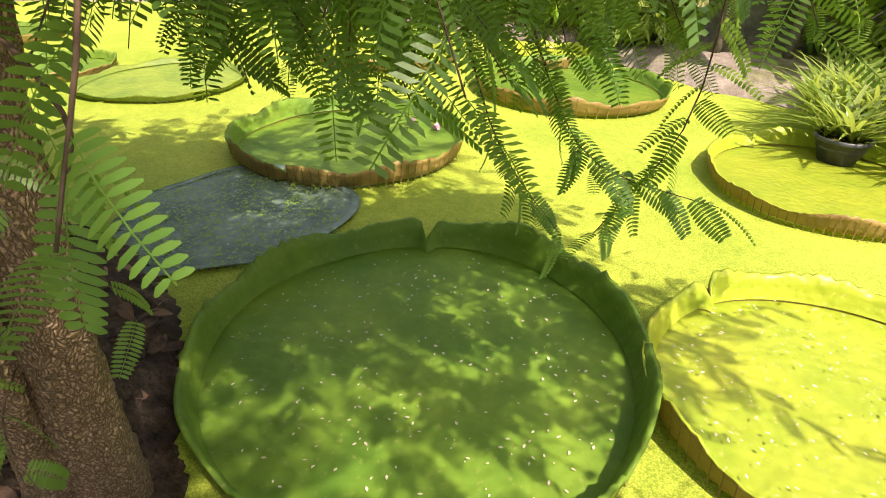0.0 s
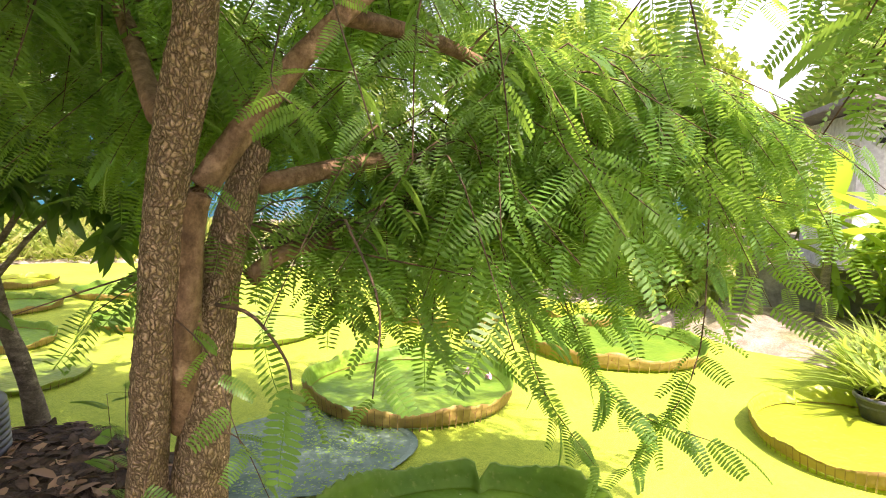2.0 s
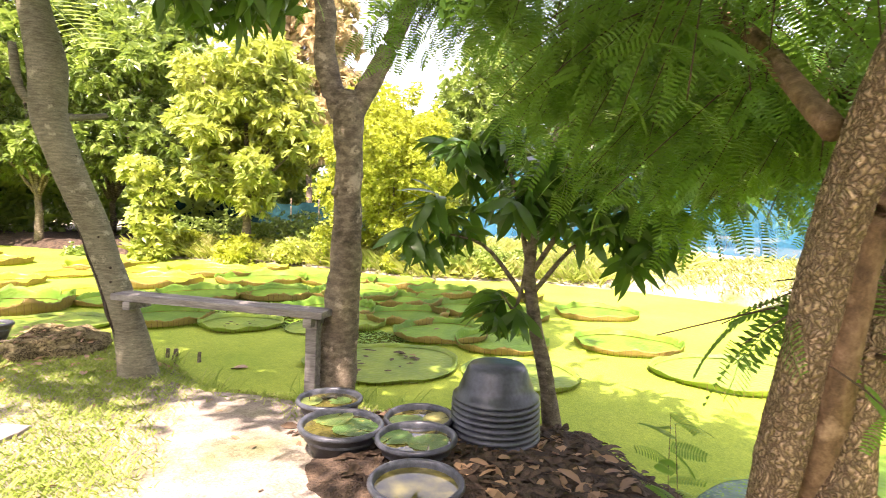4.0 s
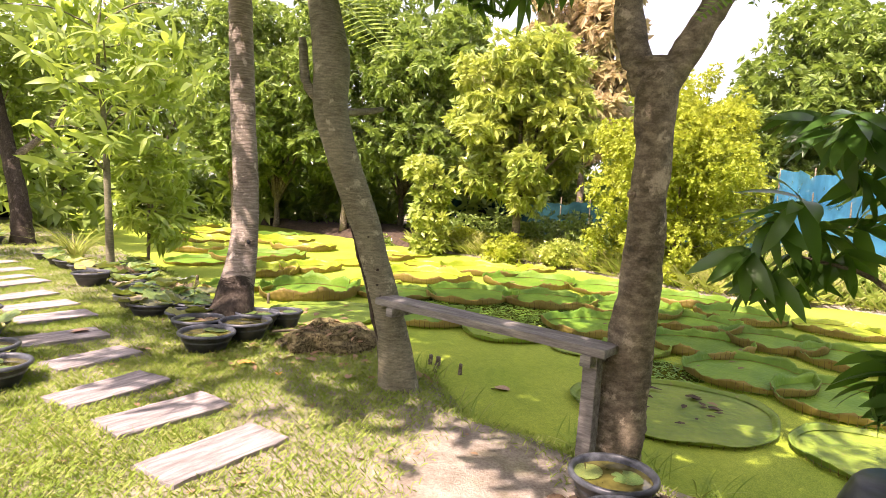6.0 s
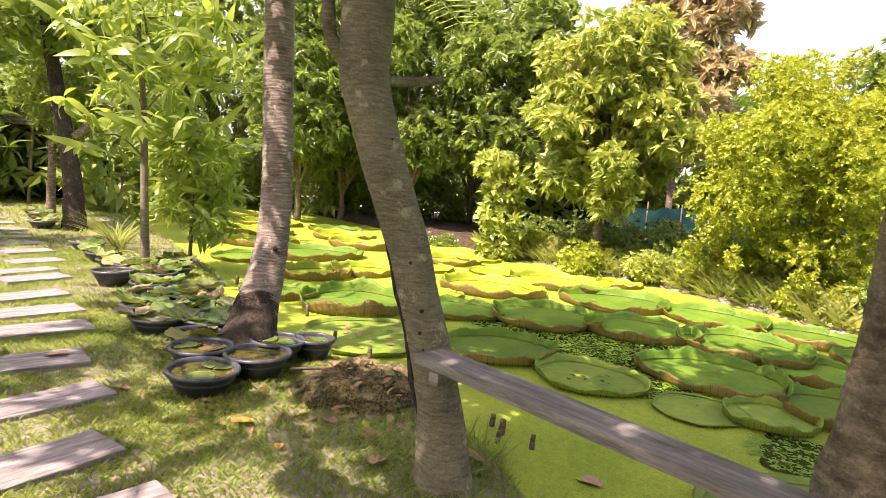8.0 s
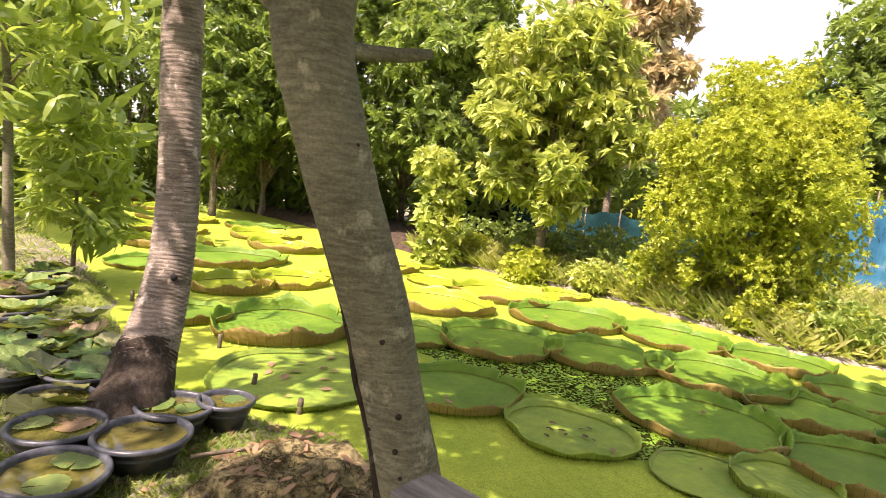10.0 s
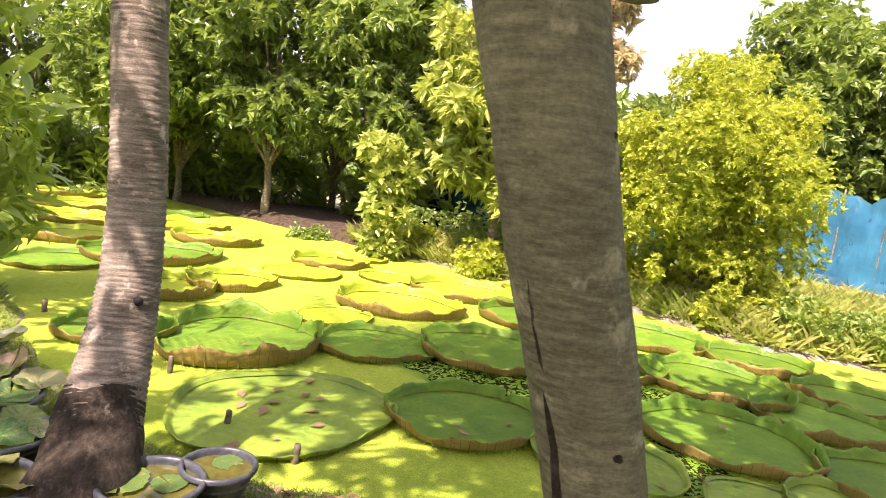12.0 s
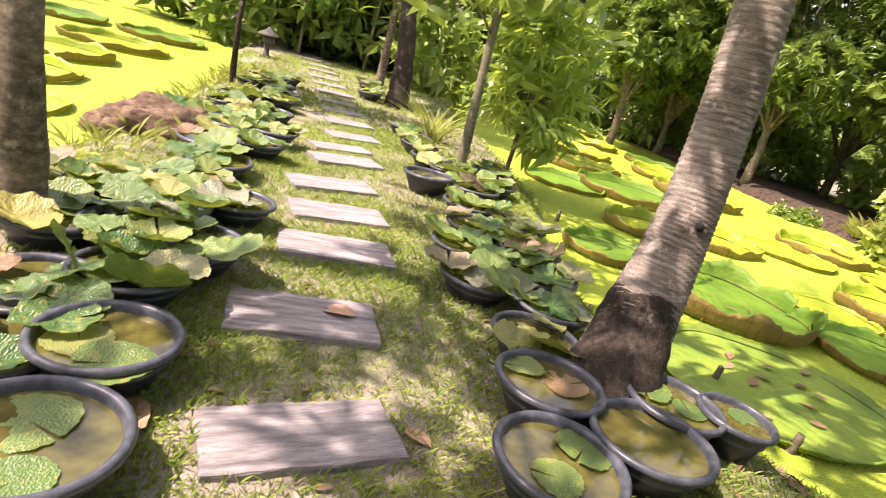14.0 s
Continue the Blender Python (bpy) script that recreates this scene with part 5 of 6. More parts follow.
for k, (x, y, r, rim, mt, lab) in enumerate(PADS):
    near = (x + 0.5) ** 2 + (y - 1.5) ** 2 < 16
    rm = M_PAD if k == 0 else (M_PADOLD if mt in (M_PADOLD, M_PADBLUE) else M_RIM)
    pad(x, y, r, rim if k < 10 else rim * 0.95, mt, 200 + k, lab, turn=[1.75, 4.5, 1.0, 2.0, 2.2][k % 5], seg=200 if near else 120, wave=0.03 if k < 5 else 0.045, rim_mat=rm, uneven=0.03 if k < 5 else (0.16 if mt is M_PADBLUE else 0.09), z=0.012 + 0.004 * (k % 4))


# ---- pots ----
def ring_disc(r, seg=28, z=0.0, dome=0.0):
    return lathe([(0.001, z + dome), (r * 0.5, z + dome * 0.8), (r, z)], seg)


POT_PROFILE = [(0.001, 0.0), (0.56, 0.0), (0.60, 0.02), (0.80, 0.55), (0.90, 0.78), (0.93, 0.86)]
RIM_PROFILE = [(0.93, 0.86), (1.0, 0.87), (1.01, 0.90), (1.0, 0.96), (0.97, 1.0), (0.92, 1.0), (0.89, 0.97), (0.87, 0.90), (0.85, 0.6)]


def lily_leaf(r, seed, cup=0.1, z=0.0):
    """A round water-lily leaf with one cut and a wavy rim."""
    rng = np.random.default_rng(seed)
    seg = 46
    th = np.linspace(0.07, 2 * np.pi - 0.07, seg)
    ph = rng.uniform(0, 6.28, 3)
    v = [(0, 0, z)]
    rings = (0.2, 0.4, 0.55, 0.7, 0.82, 0.92, 1.0)
    for q in rings:
        rr = r * q * (1 + 0.06 * np.sin(3 * th + ph[0]) + 0.03 * q * np.sin(17 * th + ph[2]))
        zz = z + r * cup * q ** 2 + r * 0.07 * q * np.sin(4 * th + ph[1]) + r * 0.035 * q * np.sin(11 * th + ph[2] + 3 * q) + r * 0.018 * q * rng.normal(size=seg)
        v += list(zip(rr * np.cos(th), rr * np.sin(th), zz))
    tri = [(0, 1 + i, 2 + i) for i in range(seg - 1)]
    for k in range(len(rings) - 1):
        a, b = 1 + k * seg, 1 + (k + 1) * seg
        for i in range(seg - 1):
            tri += [(a + i, b + i, b + i + 1), (a + i, b + i + 1, a + i + 1)]
    return np.array(v), np.array(tri)


LEAF_MESH = []
for k in range(8):
    lv, lf = lily_leaf(1.0, 300 + k, [0.05, 0.12, 0.25, 0.4, 0.02, 0.18, 0.3, 0.08][k])
    LEAF_MESH.append(raw_mesh("lily_leaf", lv, lf, [M_LILY], True))
rv, rf = lathe(RIM_PROFILE, 36)
bv, bf = lathe(POT_PROFILE, 36)
MESH_POT = raw_mesh("bowl", bv, bf, M_POT, True)
MESH_RIM = raw_mesh("rim", rv, rf, M_POTRIM, True)
dv, df = ring_disc(0.87, 28)
MESH_POTWATER = raw_mesh("pot_water", dv, df, M_WATER, True)


def pot(x, y, r, leaves, seed, tall=0.24, z=None, spread_out=0.8, lift=0.035, big=0.5, label=None):
    rng = np.random.default_rng(seed)
    z = float(height(x, y)) - 0.02 if z is None else z
    ob = empty("lily_pot", pose(x, y, z, rng.uniform(-2, 2), rng.uniform(-2, 2), rng.uniform(0, 360)), label or ("black plastic basin crowded with water lily leaves" if leaves > 2 else "black plastic basin of water with few lily leaves"), "pot", "lily pots along the path")
    for nm, me in (("bowl", MESH_POT), ("rim", MESH_RIM), ("pot_water", MESH_POTWATER)):
        p = piece(nm, me, ob)
        p.scale = (r, r, tall)
        if nm == "pot_water":
            p.location = (0, 0, tall * 0.82)
    for k in range(leaves):
        a, d = 2.4 * k + rng.uniform(0, 1), r * spread_out * math.sqrt((k + 0.4) / max(leaves, 1)) * 1.05
        lf = piece("lily_leaf", LEAF_MESH[rng.integers(8)], ob)
        s = r * big * rng.uniform(0.65, 1.15)
        zz = tall * 0.86 + (0 if leaves < 3 else lift * rng.uniform(0.0, 0.9) + 0.007 * k)
        m = pose(d * math.cos(a), d * math.sin(a), zz, *((rng.uniform(-3, 3), rng.uniform(-3, 3)) if leaves < 3 else (rng.normal(0, 10) + (rng.uniform(-55, 55) if k % 5 == 4 else 0), rng.normal(0, 10))), rng.uniform(0, 360))
        lf.matrix_basis = m @ Matrix.Diagonal((s, s, s, 1))
        if leaves < 3:
            lf.location.z = tall * 0.83 + 0.004 * k
            lf.scale.z = 0.2 * s
    return ob


POTS = [
    (-7.06, -1.30, 0.26, 2), (-7.48, -1.03, 0.265, 0), (-7.90, -1.00, 0.24, 2), (-8.06, -0.72, 0.19, 1), (-7.52, -1.50, 0.255, 2),
    (-7.95, -1.72, 0.25, 5), (-8.42, -1.80, 0.25, 5), (-8.40, -2.28, 0.26, 4), (-8.95, -2.02, 0.25, 4), (-8.85, -2.60, 0.26, 5), (-9.38, -2.28, 0.25, 5), (-9.42, -2.78, 0.26, 5), (-9.95, -3.10, 0.26, 5), (-10.0, -2.62, 0.25, 5), (-10.55, -3.35, 0.26, 5), (-10.2, -3.72, 0.25, 2), (-10.95, -3.85, 0.26, 5), (-11.2, -4.25, 0.26, 5), (-11.15, -3.4, 0.25, 4), (-11.75, -4.75, 0.25, 5), (-12.1, -3.85, 0.25, 4), (-12.6, -5.5, 0.26, 5), (-12.2, -5.1, 0.25, 4), (-15.0, -7.9, 0.26, 4), (-15.6, -8.3, 0.26, 4), (-16.4, -8.9, 0.26, 4), (-17.0, -9.4, 0.26, 4),
    (-6.32, -2.78, 0.25, 2), (-5.90, -2.48, 0.26, 2), (-6.05, -3.05, 0.26, 3), (-6.36, -3.30, 0.26, 6), (-6.72, -3.22, 0.26, 6), (-7.15, -3.35, 0.26, 6), (-6.78, -3.92, 0.27, 4), (-7.02, -3.66, 0.26, 6), (-7.35, -3.85, 0.26, 6), (-7.36, -4.35, 0.26, 5), (-7.03, -4.45, 0.26, 4), (-7.82, -3.80, 0.26, 5), (-7.82, -4.22, 0.26, 6), (-8.75, -5.12, 0.27, 4), (-9.18, -4.98, 0.26, 5), (-9.75, -5.35, 0.26, 5), (-8.4, -4.6, 0.26, 4), (-9.4, -5.6, 0.26, 5), (-9.9, -5.95, 0.26, 6), (-9.5, -6.25, 0.26, 5), (-10.6, -6.2, 0.26, 5), (-10.4, -6.7, 0.26, 5), (-10.9, -7.1, 0.26, 5), (-11.4, -6.9, 0.26, 5), (-11.9, -7.3, 0.26, 4), (-12.5, -7.9, 0.26, 4), (-12.2, -8.2, 0.26, 4), (-12.9, -8.7, 0.26, 4), (-13.4, -8.6, 0.26, 4),
    (-4.15, 1.46, 0.225, 2), (-3.63, 1.32, 0.255, 2), (-3.24, 1.62, 0.235, 2), (-2.80, 1.36, 0.235, 0), (-3.55, 1.82, 0.22, 2),
]
for k, (x, y, r, n) in enumerate(POTS):
    pot(x, y, r, n if n < 5 else n - 1, 400 + k, tall=0.21 if n < 3 else 0.175, spread_out=0.7 if n < 3 else 0.95, big=0.52 if n < 3 else 0.6)


# stack of empty basins turned over
STACK = empty("pot_stack", pose(-3.29, 2.22, float(height(-3.29, 2.22)) - 0.01), "stack of empty black plastic basins turned upside down", "pot stack")
for k in range(9):
    z0 = 0.02 + 0.036 * k
    v, f = lathe([(0.268, z0), (0.285, z0 + 0.004), (0.287, z0 + 0.020), (0.268, z0 + 0.026), (0.262, z0 + 0.036)], 40)
    piece("basin", raw_mesh("basin", v * [1 - 0.004 * k, 1 - 0.004 * k, 1], f, M_POTRIM, True), STACK)
v, f = lathe([(0.25, 0.33), (0.272, 0.345), (0.272, 0.36), (0.246, 0.372), (0.222, 0.44), (0.186, 0.53), (0.168, 0.552), (0.001, 0.556)], 40)
piece("basin", raw_mesh("basin", v, f, M_POTRIM, True), STACK, "topmost upturned basin")


# ---- bench, stepping slabs, stumps ----
def slab_mesh(sx, sy, sz, seed, amp=0.006):
    rng = np.random.default_rng(seed)
    bm = box_bm(sx, sy, sz, 0.008)
    bmesh.ops.subdivide_edges(bm, edges=[e for e in bm.edges if e.calc_length() > 0.12], cuts=7, use_grid_fill=True)
    for vt in bm.verts:
        vt.co += Vector(rng.normal(0, amp * 0.35, 3)) + Vector((amp * math.sin(vt.co.y * 23 + seed), amp * 1.6 * math.sin(vt.co.x * 19 + seed), 0))
    return bm


SLABS = [(-4.75, -0.62, 140, 0.75, 0.36), (-5.30, -1.08, 136, 0.74, 0.36), (-5.78, -1.62, 146, 0.74, 0.36), (-6.60, -2.10, 144, 0.70, 0.34), (-7.24, -2.67, 133, 0.72, 0.40), (-8.10, -3.16, 134, 0.74, 0.40), (-8.73, -3.64, 140, 0.74, 0.38), (-9.30, -4.17, 148, 0.78, 0.36), (-10.14, -4.67, 150, 0.74, 0.36), (-10.60, -5.10, 152, 0.70, 0.30), (-11.35, -5.50, 150, 0.68, 0.36), (-12.0, -6.07, 150, 0.68, 0.33), (-12.7, -6.7, 146, 0.7, 0.35), (-13.4, -7.4, 146, 0.7, 0.35), (-14.2, -8.1, 146, 0.7, 0.35), (-15.0, -8.9, 146, 0.7, 0.35), (-15.9, -9.8, 146, 0.7, 0.35), (-16.9, -10.7, 146, 0.7, 0.35), (-18.0, -11.8, 146, 0.8, 0.35), (-19.0, -12.6, 146, 0.8, 0.35)]
for k, (x, y, a, L, W) in enumerate(SLABS):
    s = part("stepping_slab", slab_mesh(L, W, 0.06, k, 0.0035), M_SLAB)
    s.matrix_basis = pose(x, y, float(height(x, y)) + 0.002, 0, 0, a)
    tagged(s, "pale woodgrain stepping slab set in the grass", "stepping stone", "stepping slabs of the path")

b0, b1 = Vector((-6.06, 0.35, 0.90)), Vector((-4.74, 1.64, 0.87))
bmid, bdir = (b0 + b1) / 2, (b1 - b0)
BENCH = empty("bench", pose(bmid.x, bmid.y, bmid.z, 0, -math.degrees(math.atan2(bdir.z, bdir.xy.length)), math.degrees(math.atan2(bdir.y, bdir.x))), "weathered grey plank bench fixed between two trees", "bench")
part("seat", slab_mesh(bdir.length + 0.06, 0.22, 0.055, 50, 0.002), M_WOOD, BENCH)
for ex in (-0.78, 0.84):
    if ex > 0:
        p = part("post", slab_mesh(0.09, 0.09, 0.75, 51, 0.003), M_WOOD, BENCH)
        p.location = (ex, -0.01, -0.40)
    q = part("bearer", slab_mesh(0.07, 0.26, 0.07, 52, 0.002), M_WOOD, BENCH)
    q.location = (ex, 0, -0.062)
for k, (x, y, h, r) in enumerate([(-8.80, -0.29, 0.13, 0.028), (-9.36, -0.75, 0.11, 0.026), (-10.38, -1.3, 0.15, 0.025), (-12.10, -2.82, 0.14, 0.03), (-7.2, 0.92, 0.12, 0.03), (-7.35, 0.86, 0.1, 0.025), (-7.0, 1.12, 0.11, 0.022), (-7.05, 0.88, 0.09, 0.022)]):
    st = limb("stake", [(0, 0, -0.15), (0.005, 0, 0), (0.012, 0.005, h)], [r, r, r * 0.9, r * 0.8], M_BARK3, None, 8, 8, 0.06, 60 + k)
    st.location = (x, y, 0.0)
    tagged(st, "short cut wooden stake standing at the water's edge", "stake", "stakes in the pond")

# lump of old leaf stalks on the bank
bm = bmesh.new()
bmesh.ops.create_icosphere(bm, subdivisions=4, radius=1.0)
for vt in bm.verts:
    nz = noise.noise(vt.co * 2.2) * 0.22 + noise.noise(vt.co * 6) * 0.10
    vt.co = Vector((vt.co.x * 0.34, vt.co.y * 0.46, max(vt.co.z, -0.2) * 0.21)) * (1 + nz * 1.3)
lump = part("dead_root_mound", bm, M_MOUND, smooth=True)
lump.matrix_basis = pose(-7.25, -0.15, LAND - 0.03, 0, 0, 25) @ Matrix.Diagonal((1.05, 1.1, 1.2, 1))
tagged(lump, "mound of dry dead lily roots on the bank", "root mound", "root mounds")
M_REDROOT = simple("reddish_dry_root", (0.10, 0.055, 0.035), (0.40, 0.27, 0.18), 16.0, 0.95, 1.0, 0.03, stretch=(1.0, 1.0, 3.0))
lump = piece("dead_root_mound", lump.data.copy())
lump.data.materials[0] = M_REDROOT
lump.matrix_basis = pose(-8.85, -5.85, LAND - 0.05, 0, 0, 70) @ Matrix.Diagonal((1.15, 1.25, 1.5, 1))
tagged(lump, "reddish mound of dry roots behind lily pots", "root mound", "root mounds")


# ---- beyond: net, house, wall, plants in pots ----
def net_run(name, pts, bottom, top, label, seed, net_mat=None):
    net_mat = net_mat or M_NET
    rng = np.random.default_rng(seed)
    ob = empty(name, pose(pts[0][0], pts[0][1], bottom), label, "fence")
    c = smooth_line([(x - pts[0][0], y - pts[0][1], 0) for x, y in pts], 60)
    hs = np.linspace(0, top - bottom, 8)
    v = np.concatenate([c + np.c_[rng.normal(0, 0.04, 60), rng.normal(0, 0.06, 60), np.full(60, h) * (1 + (0.05 * np.sin(np.arange(60) * 0.7) + 0.03 * np.sin(np.arange(60) * 1.9)) * (h > 1))] for h in hs])
    i = np.arange(59)
    f = np.concatenate([np.c_[k * 60 + i, k * 60 + i + 1, (k + 1) * 60 + i + 1, (k + 1) * 60 + i] for k in range(7)])
    piece("net", raw_mesh("net", v, f, net_mat, True), ob)
    for q in range(0, 60, 6):
        limb("post", [c[q] + [0.05, 0.05, -0.4], c[q] + [0.06, 0.05, top - bottom + 0.2]], [0.03, 0.025], M_BARK3, ob, 6, 6, 0.02, q)
    return ob


net_run("net_fence", [(-19.5, 17.0), (-14, 18.0), (-8, 17.6), (-2, 17.3), (2.5, 17.0)], 0.45, 2.7, "sagging bright blue net fence on posts", 1)
net_run("net_fence", [(-21.5, 15.0), (-17.5, 16.2), (-14.6, 16.7), (-12.6, 17.2)], 0.45, 3.15, "tall bright blue net hung on posts behind the shrub", 4)
net_run("net_fence", [(-27.5, 3.2), (-23, 6.4), (-20, 9.0), (-17.8, 12.5)], 0.3, 1.7, "dark teal net fence behind the mango trees", 2, M_TEAL)
HOUSE = empty("house", pose(8.0, 14.0, 0.2), "grey-white house with a row of pierced vent blocks", "house")
part("wall", box_bm(8, 3, 3.1, 0, (0.4, 0.2, 1.55)), M_PAINT, HOUSE)
part("roof", box_bm(9, 4.4, 0.12, 0.02, (0.4, 0, 3.2)), M_ROOF, HOUSE)
for a in range(14):
    for b in range(2):
        vb = part("vent_block", box_bm(0.3, 0.06, 0.2, 0.01, (-3.2 + 0.34 * a, -1.33, 2.55 + 0.24 * b)), M_PAINT, HOUSE)
        for q in range(2):
            part("slot", box_bm(0.1, 0.07, 0.1, 0, (-3.27 + 0.34 * a + 0.14 * q, -1.335, 2.55 + 0.24 * b)), M_VOID, vb)
part("window", box_bm(1.0, 0.06, 0.9, 0.01, (-1.6, -1.32, 1.4)), M_VOID, HOUSE)
LOW = part("concrete_block_wall", slab_mesh(2.4, 0.25, 0.62, 70, 0.01), M_CONC)
LOW.matrix_basis = pose(2.9, 8.6, 0.5, 0, 0, -12)
tagged(LOW, "low mossy old concrete wall behind the pond", "wall")


def strap_plant(x, y, n, length, width, mat, seed, label, name="strap_leaf_plant", z=None, droop=0.5):
    rng = np.random.default_rng(seed)
    z = float(height(x, y)) if z is None else z
    ob = empty(name, pose(x, y, z), label, "plant")
    a = rng.uniform(0, 6.28, n)
    d = np.c_[np.cos(a), np.sin(a), rng.uniform(0.5, 2.6, n)]
    bvv, bff = blade(length, width, 0.3, droop, 6)
    v, f = spread(bvv, bff, np.c_[rng.normal(0, 0.06, (n, 2)), np.zeros(n)], frames_from(d, np.zeros(n)), rng.uniform(0.6, 1.15, n))
    piece("foliage", raw_mesh("foliage", v, f, mat), ob)
    return ob


for k, (x, y) in enumerate([(2.15, 5.35), (2.55, 5.75), (2.75, 5.1), (2.5, 6.3), (2.2, 5.9), (2.95, 5.6), (2.9, 6.4)]):
    strap_plant(x, y, 110, 0.6, 0.034, M_SAP, 500 + k, "clump of arching bright green strap leaves", z=0.15)
pot(2.1, 5.25, 0.2, 0, 777, 0.22, z=0.0)
strap_plant(-13.1, -5.3, 90, 0.9, 0.022, M_DRY, 510, "tall arching lemongrass clump beside the pots", "grass_clump")


for k, (x, y) in enumerate([(-5.6, 1.05), (-6.0, 0.98), (-6.45, 0.78), (-5.15, 1.6), (-4.75, 1.95), (-6.9, 0.7), (-4.4, 2.2), (-7.7, 0.3)]):
    strap_plant(x, y, 34, 0.24, 0.010, M_GRASS, 540 + k, "tuft of green grass at the water's edge", "grass_tuft")


def banana(x, y, tall, seed):
    rng = np.random.default_rng(seed)
    ob = empty("banana_plant", pose(x, y, float(height(x, y)) - 0.03), "banana plant with broad torn bright leaves", "plant", "banana plants by the wall")
    limb("stem", [(0, 0, 0), (0.03, 0, tall * 0.5), (0, 0.02, tall * 0.8)], [0.06, 0.05, 0.03], M_BARK2, ob, 10, 10, 0.03, seed)
    for k in range(8):
        a = 2.4 * k + rng.uniform(0, 0.6)
        bvv, bff = blade(rng.uniform(1.0, 1.5), 0.34, 0.35, rng.uniform(0.25, 0.6), 9)
        v, f = spread(bvv, bff, np.array([[0, 0, tall * (0.42 + 0.055 * k)]]), frames_from(np.array([[math.cos(a), math.sin(a), rng.uniform(0.4, 1.4)]]), np.zeros(1)), np.ones(1))
        piece("leaf", raw_mesh("leaf", v, f, M_BANANA, True), ob)


for k, (x, y, h) in enumerate([(1.75, 8.1, 1.5), (2.5, 8.0, 1.7), (1.1, 9.0, 1.9), (3.2, 7.7, 1.6), (3.8, 6.6, 1.6), (2.1, 9.4, 2.2)]):
    banana(x, y, h, 520 + k)
for k, (x, y, s) in enumerate([(0.9, 8.9, 0.6), (3.5, 8.5, 0.9), (3.7, 7.3, 0.7), (0.2, 9.7, 0.8), (-0.9, 10.4, 0.8), (4.4, 9.6, 1.1), (5.2, 7.8, 1.0)]):
    b = empty("leafy_shrub", pose(x, y, float(height(x, y)) - 0.05), "broad-leaved light green shrub before the wall", "bush", "shrubs before the wall")
    piece("foliage", crown_mesh("foliage", [(0, 0, s * 0.6, s, s, s * 0.6), (s * 0.3, -s * 0.3, s * 1.2, s * 0.7, s * 0.7, s * 0.5)], 150, ROS_BIG, 0.75, M_BANANA if k % 2 else M_SAP, 180 + k, floor=0.0), b)
LANT = empty("stone_lantern", pose(-16.2, -11.9, LAND - 0.02) @ Matrix.Diagonal((0.72, 0.72, 0.62, 1)), "small grey stone garden lantern", "lantern")
for nm, prof in (("base", [(0.001, 0), (0.2, 0), (0.2, 0.1), (0.1, 0.14), (0.09, 0.55)]), ("lamp_house", [(0.09, 0.55), (0.2, 0.6), (0.18, 0.85), (0.1, 0.86)]), ("cap", [(0.36, 0.86), (0.34, 0.92), (0.12, 1.05), (0.06, 1.15), (0.001, 1.18)])):
    v, f = lathe(prof, 12)
    piece(nm, raw_mesh(nm, v, f, M_STONE), LANT)


# open-fronted garden shed in the shade at the end of the path
M_THATCH = simple("dry_thatch", (0.05, 0.04, 0.025), (0.22, 0.18, 0.11), 14.0, 0.95, 0.9, 0.02, stretch=(6.0, 1.0, 1.0))
M_BAMBOO = simple("bamboo_pole", (0.24, 0.20, 0.11), (0.46, 0.40, 0.25), 7.0, 0.6, 0.3, 0.004, stretch=(1.0, 1.0, 0.4))
SHED = empty("garden_shed", pose(-21.1, -12.7, LAND - 0.03, 0, 0, 36), "dark open-fronted shed with a thatched roof at the path", "shed")
# walls coloured near-black to stand for the shade inside the shed
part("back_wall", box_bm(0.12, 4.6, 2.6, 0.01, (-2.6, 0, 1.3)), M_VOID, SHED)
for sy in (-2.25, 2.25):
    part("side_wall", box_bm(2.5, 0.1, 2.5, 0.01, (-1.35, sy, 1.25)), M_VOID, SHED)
roof = part("roof", slab_mesh(3.9, 5.4, 0.14, 310, 0.02), M_THATCH, SHED, "sloping ragged thatch roof")
roof.matrix_basis = pose(-1.0, 0, 2.72, 0, 9, 0)
for k, py in enumerate((-1.9, 0.15, 1.9)):
    v, f = tube([(0.35, py, 0), (0.37, py + 0.03, 1.2), (0.33, py + 0.08, 2.42)], [0.055, 0.05, 0.045], 10, 25, 0.01, 311 + k, 0.06)
    piece("post", raw_mesh("post", v, f, M_BAMBOO, True), SHED, "pale bamboo post")


# ---- grass, litter, small floating things ----
def off_slabs(x, y):
    """True where no stepping slab lies."""
    free = np.ones(len(x), bool)
    for sx, sy, a, L, W in SLABS:
        c, q = math.cos(math.radians(a)), math.sin(math.radians(a))
        u, w = (x - sx) * c + (y - sy) * q, (y - sy) * c - (x - sx) * q
        free &= (np.abs(u) > L / 2 + 0.005) | (np.abs(w) > W / 2 + 0.005)
    return free


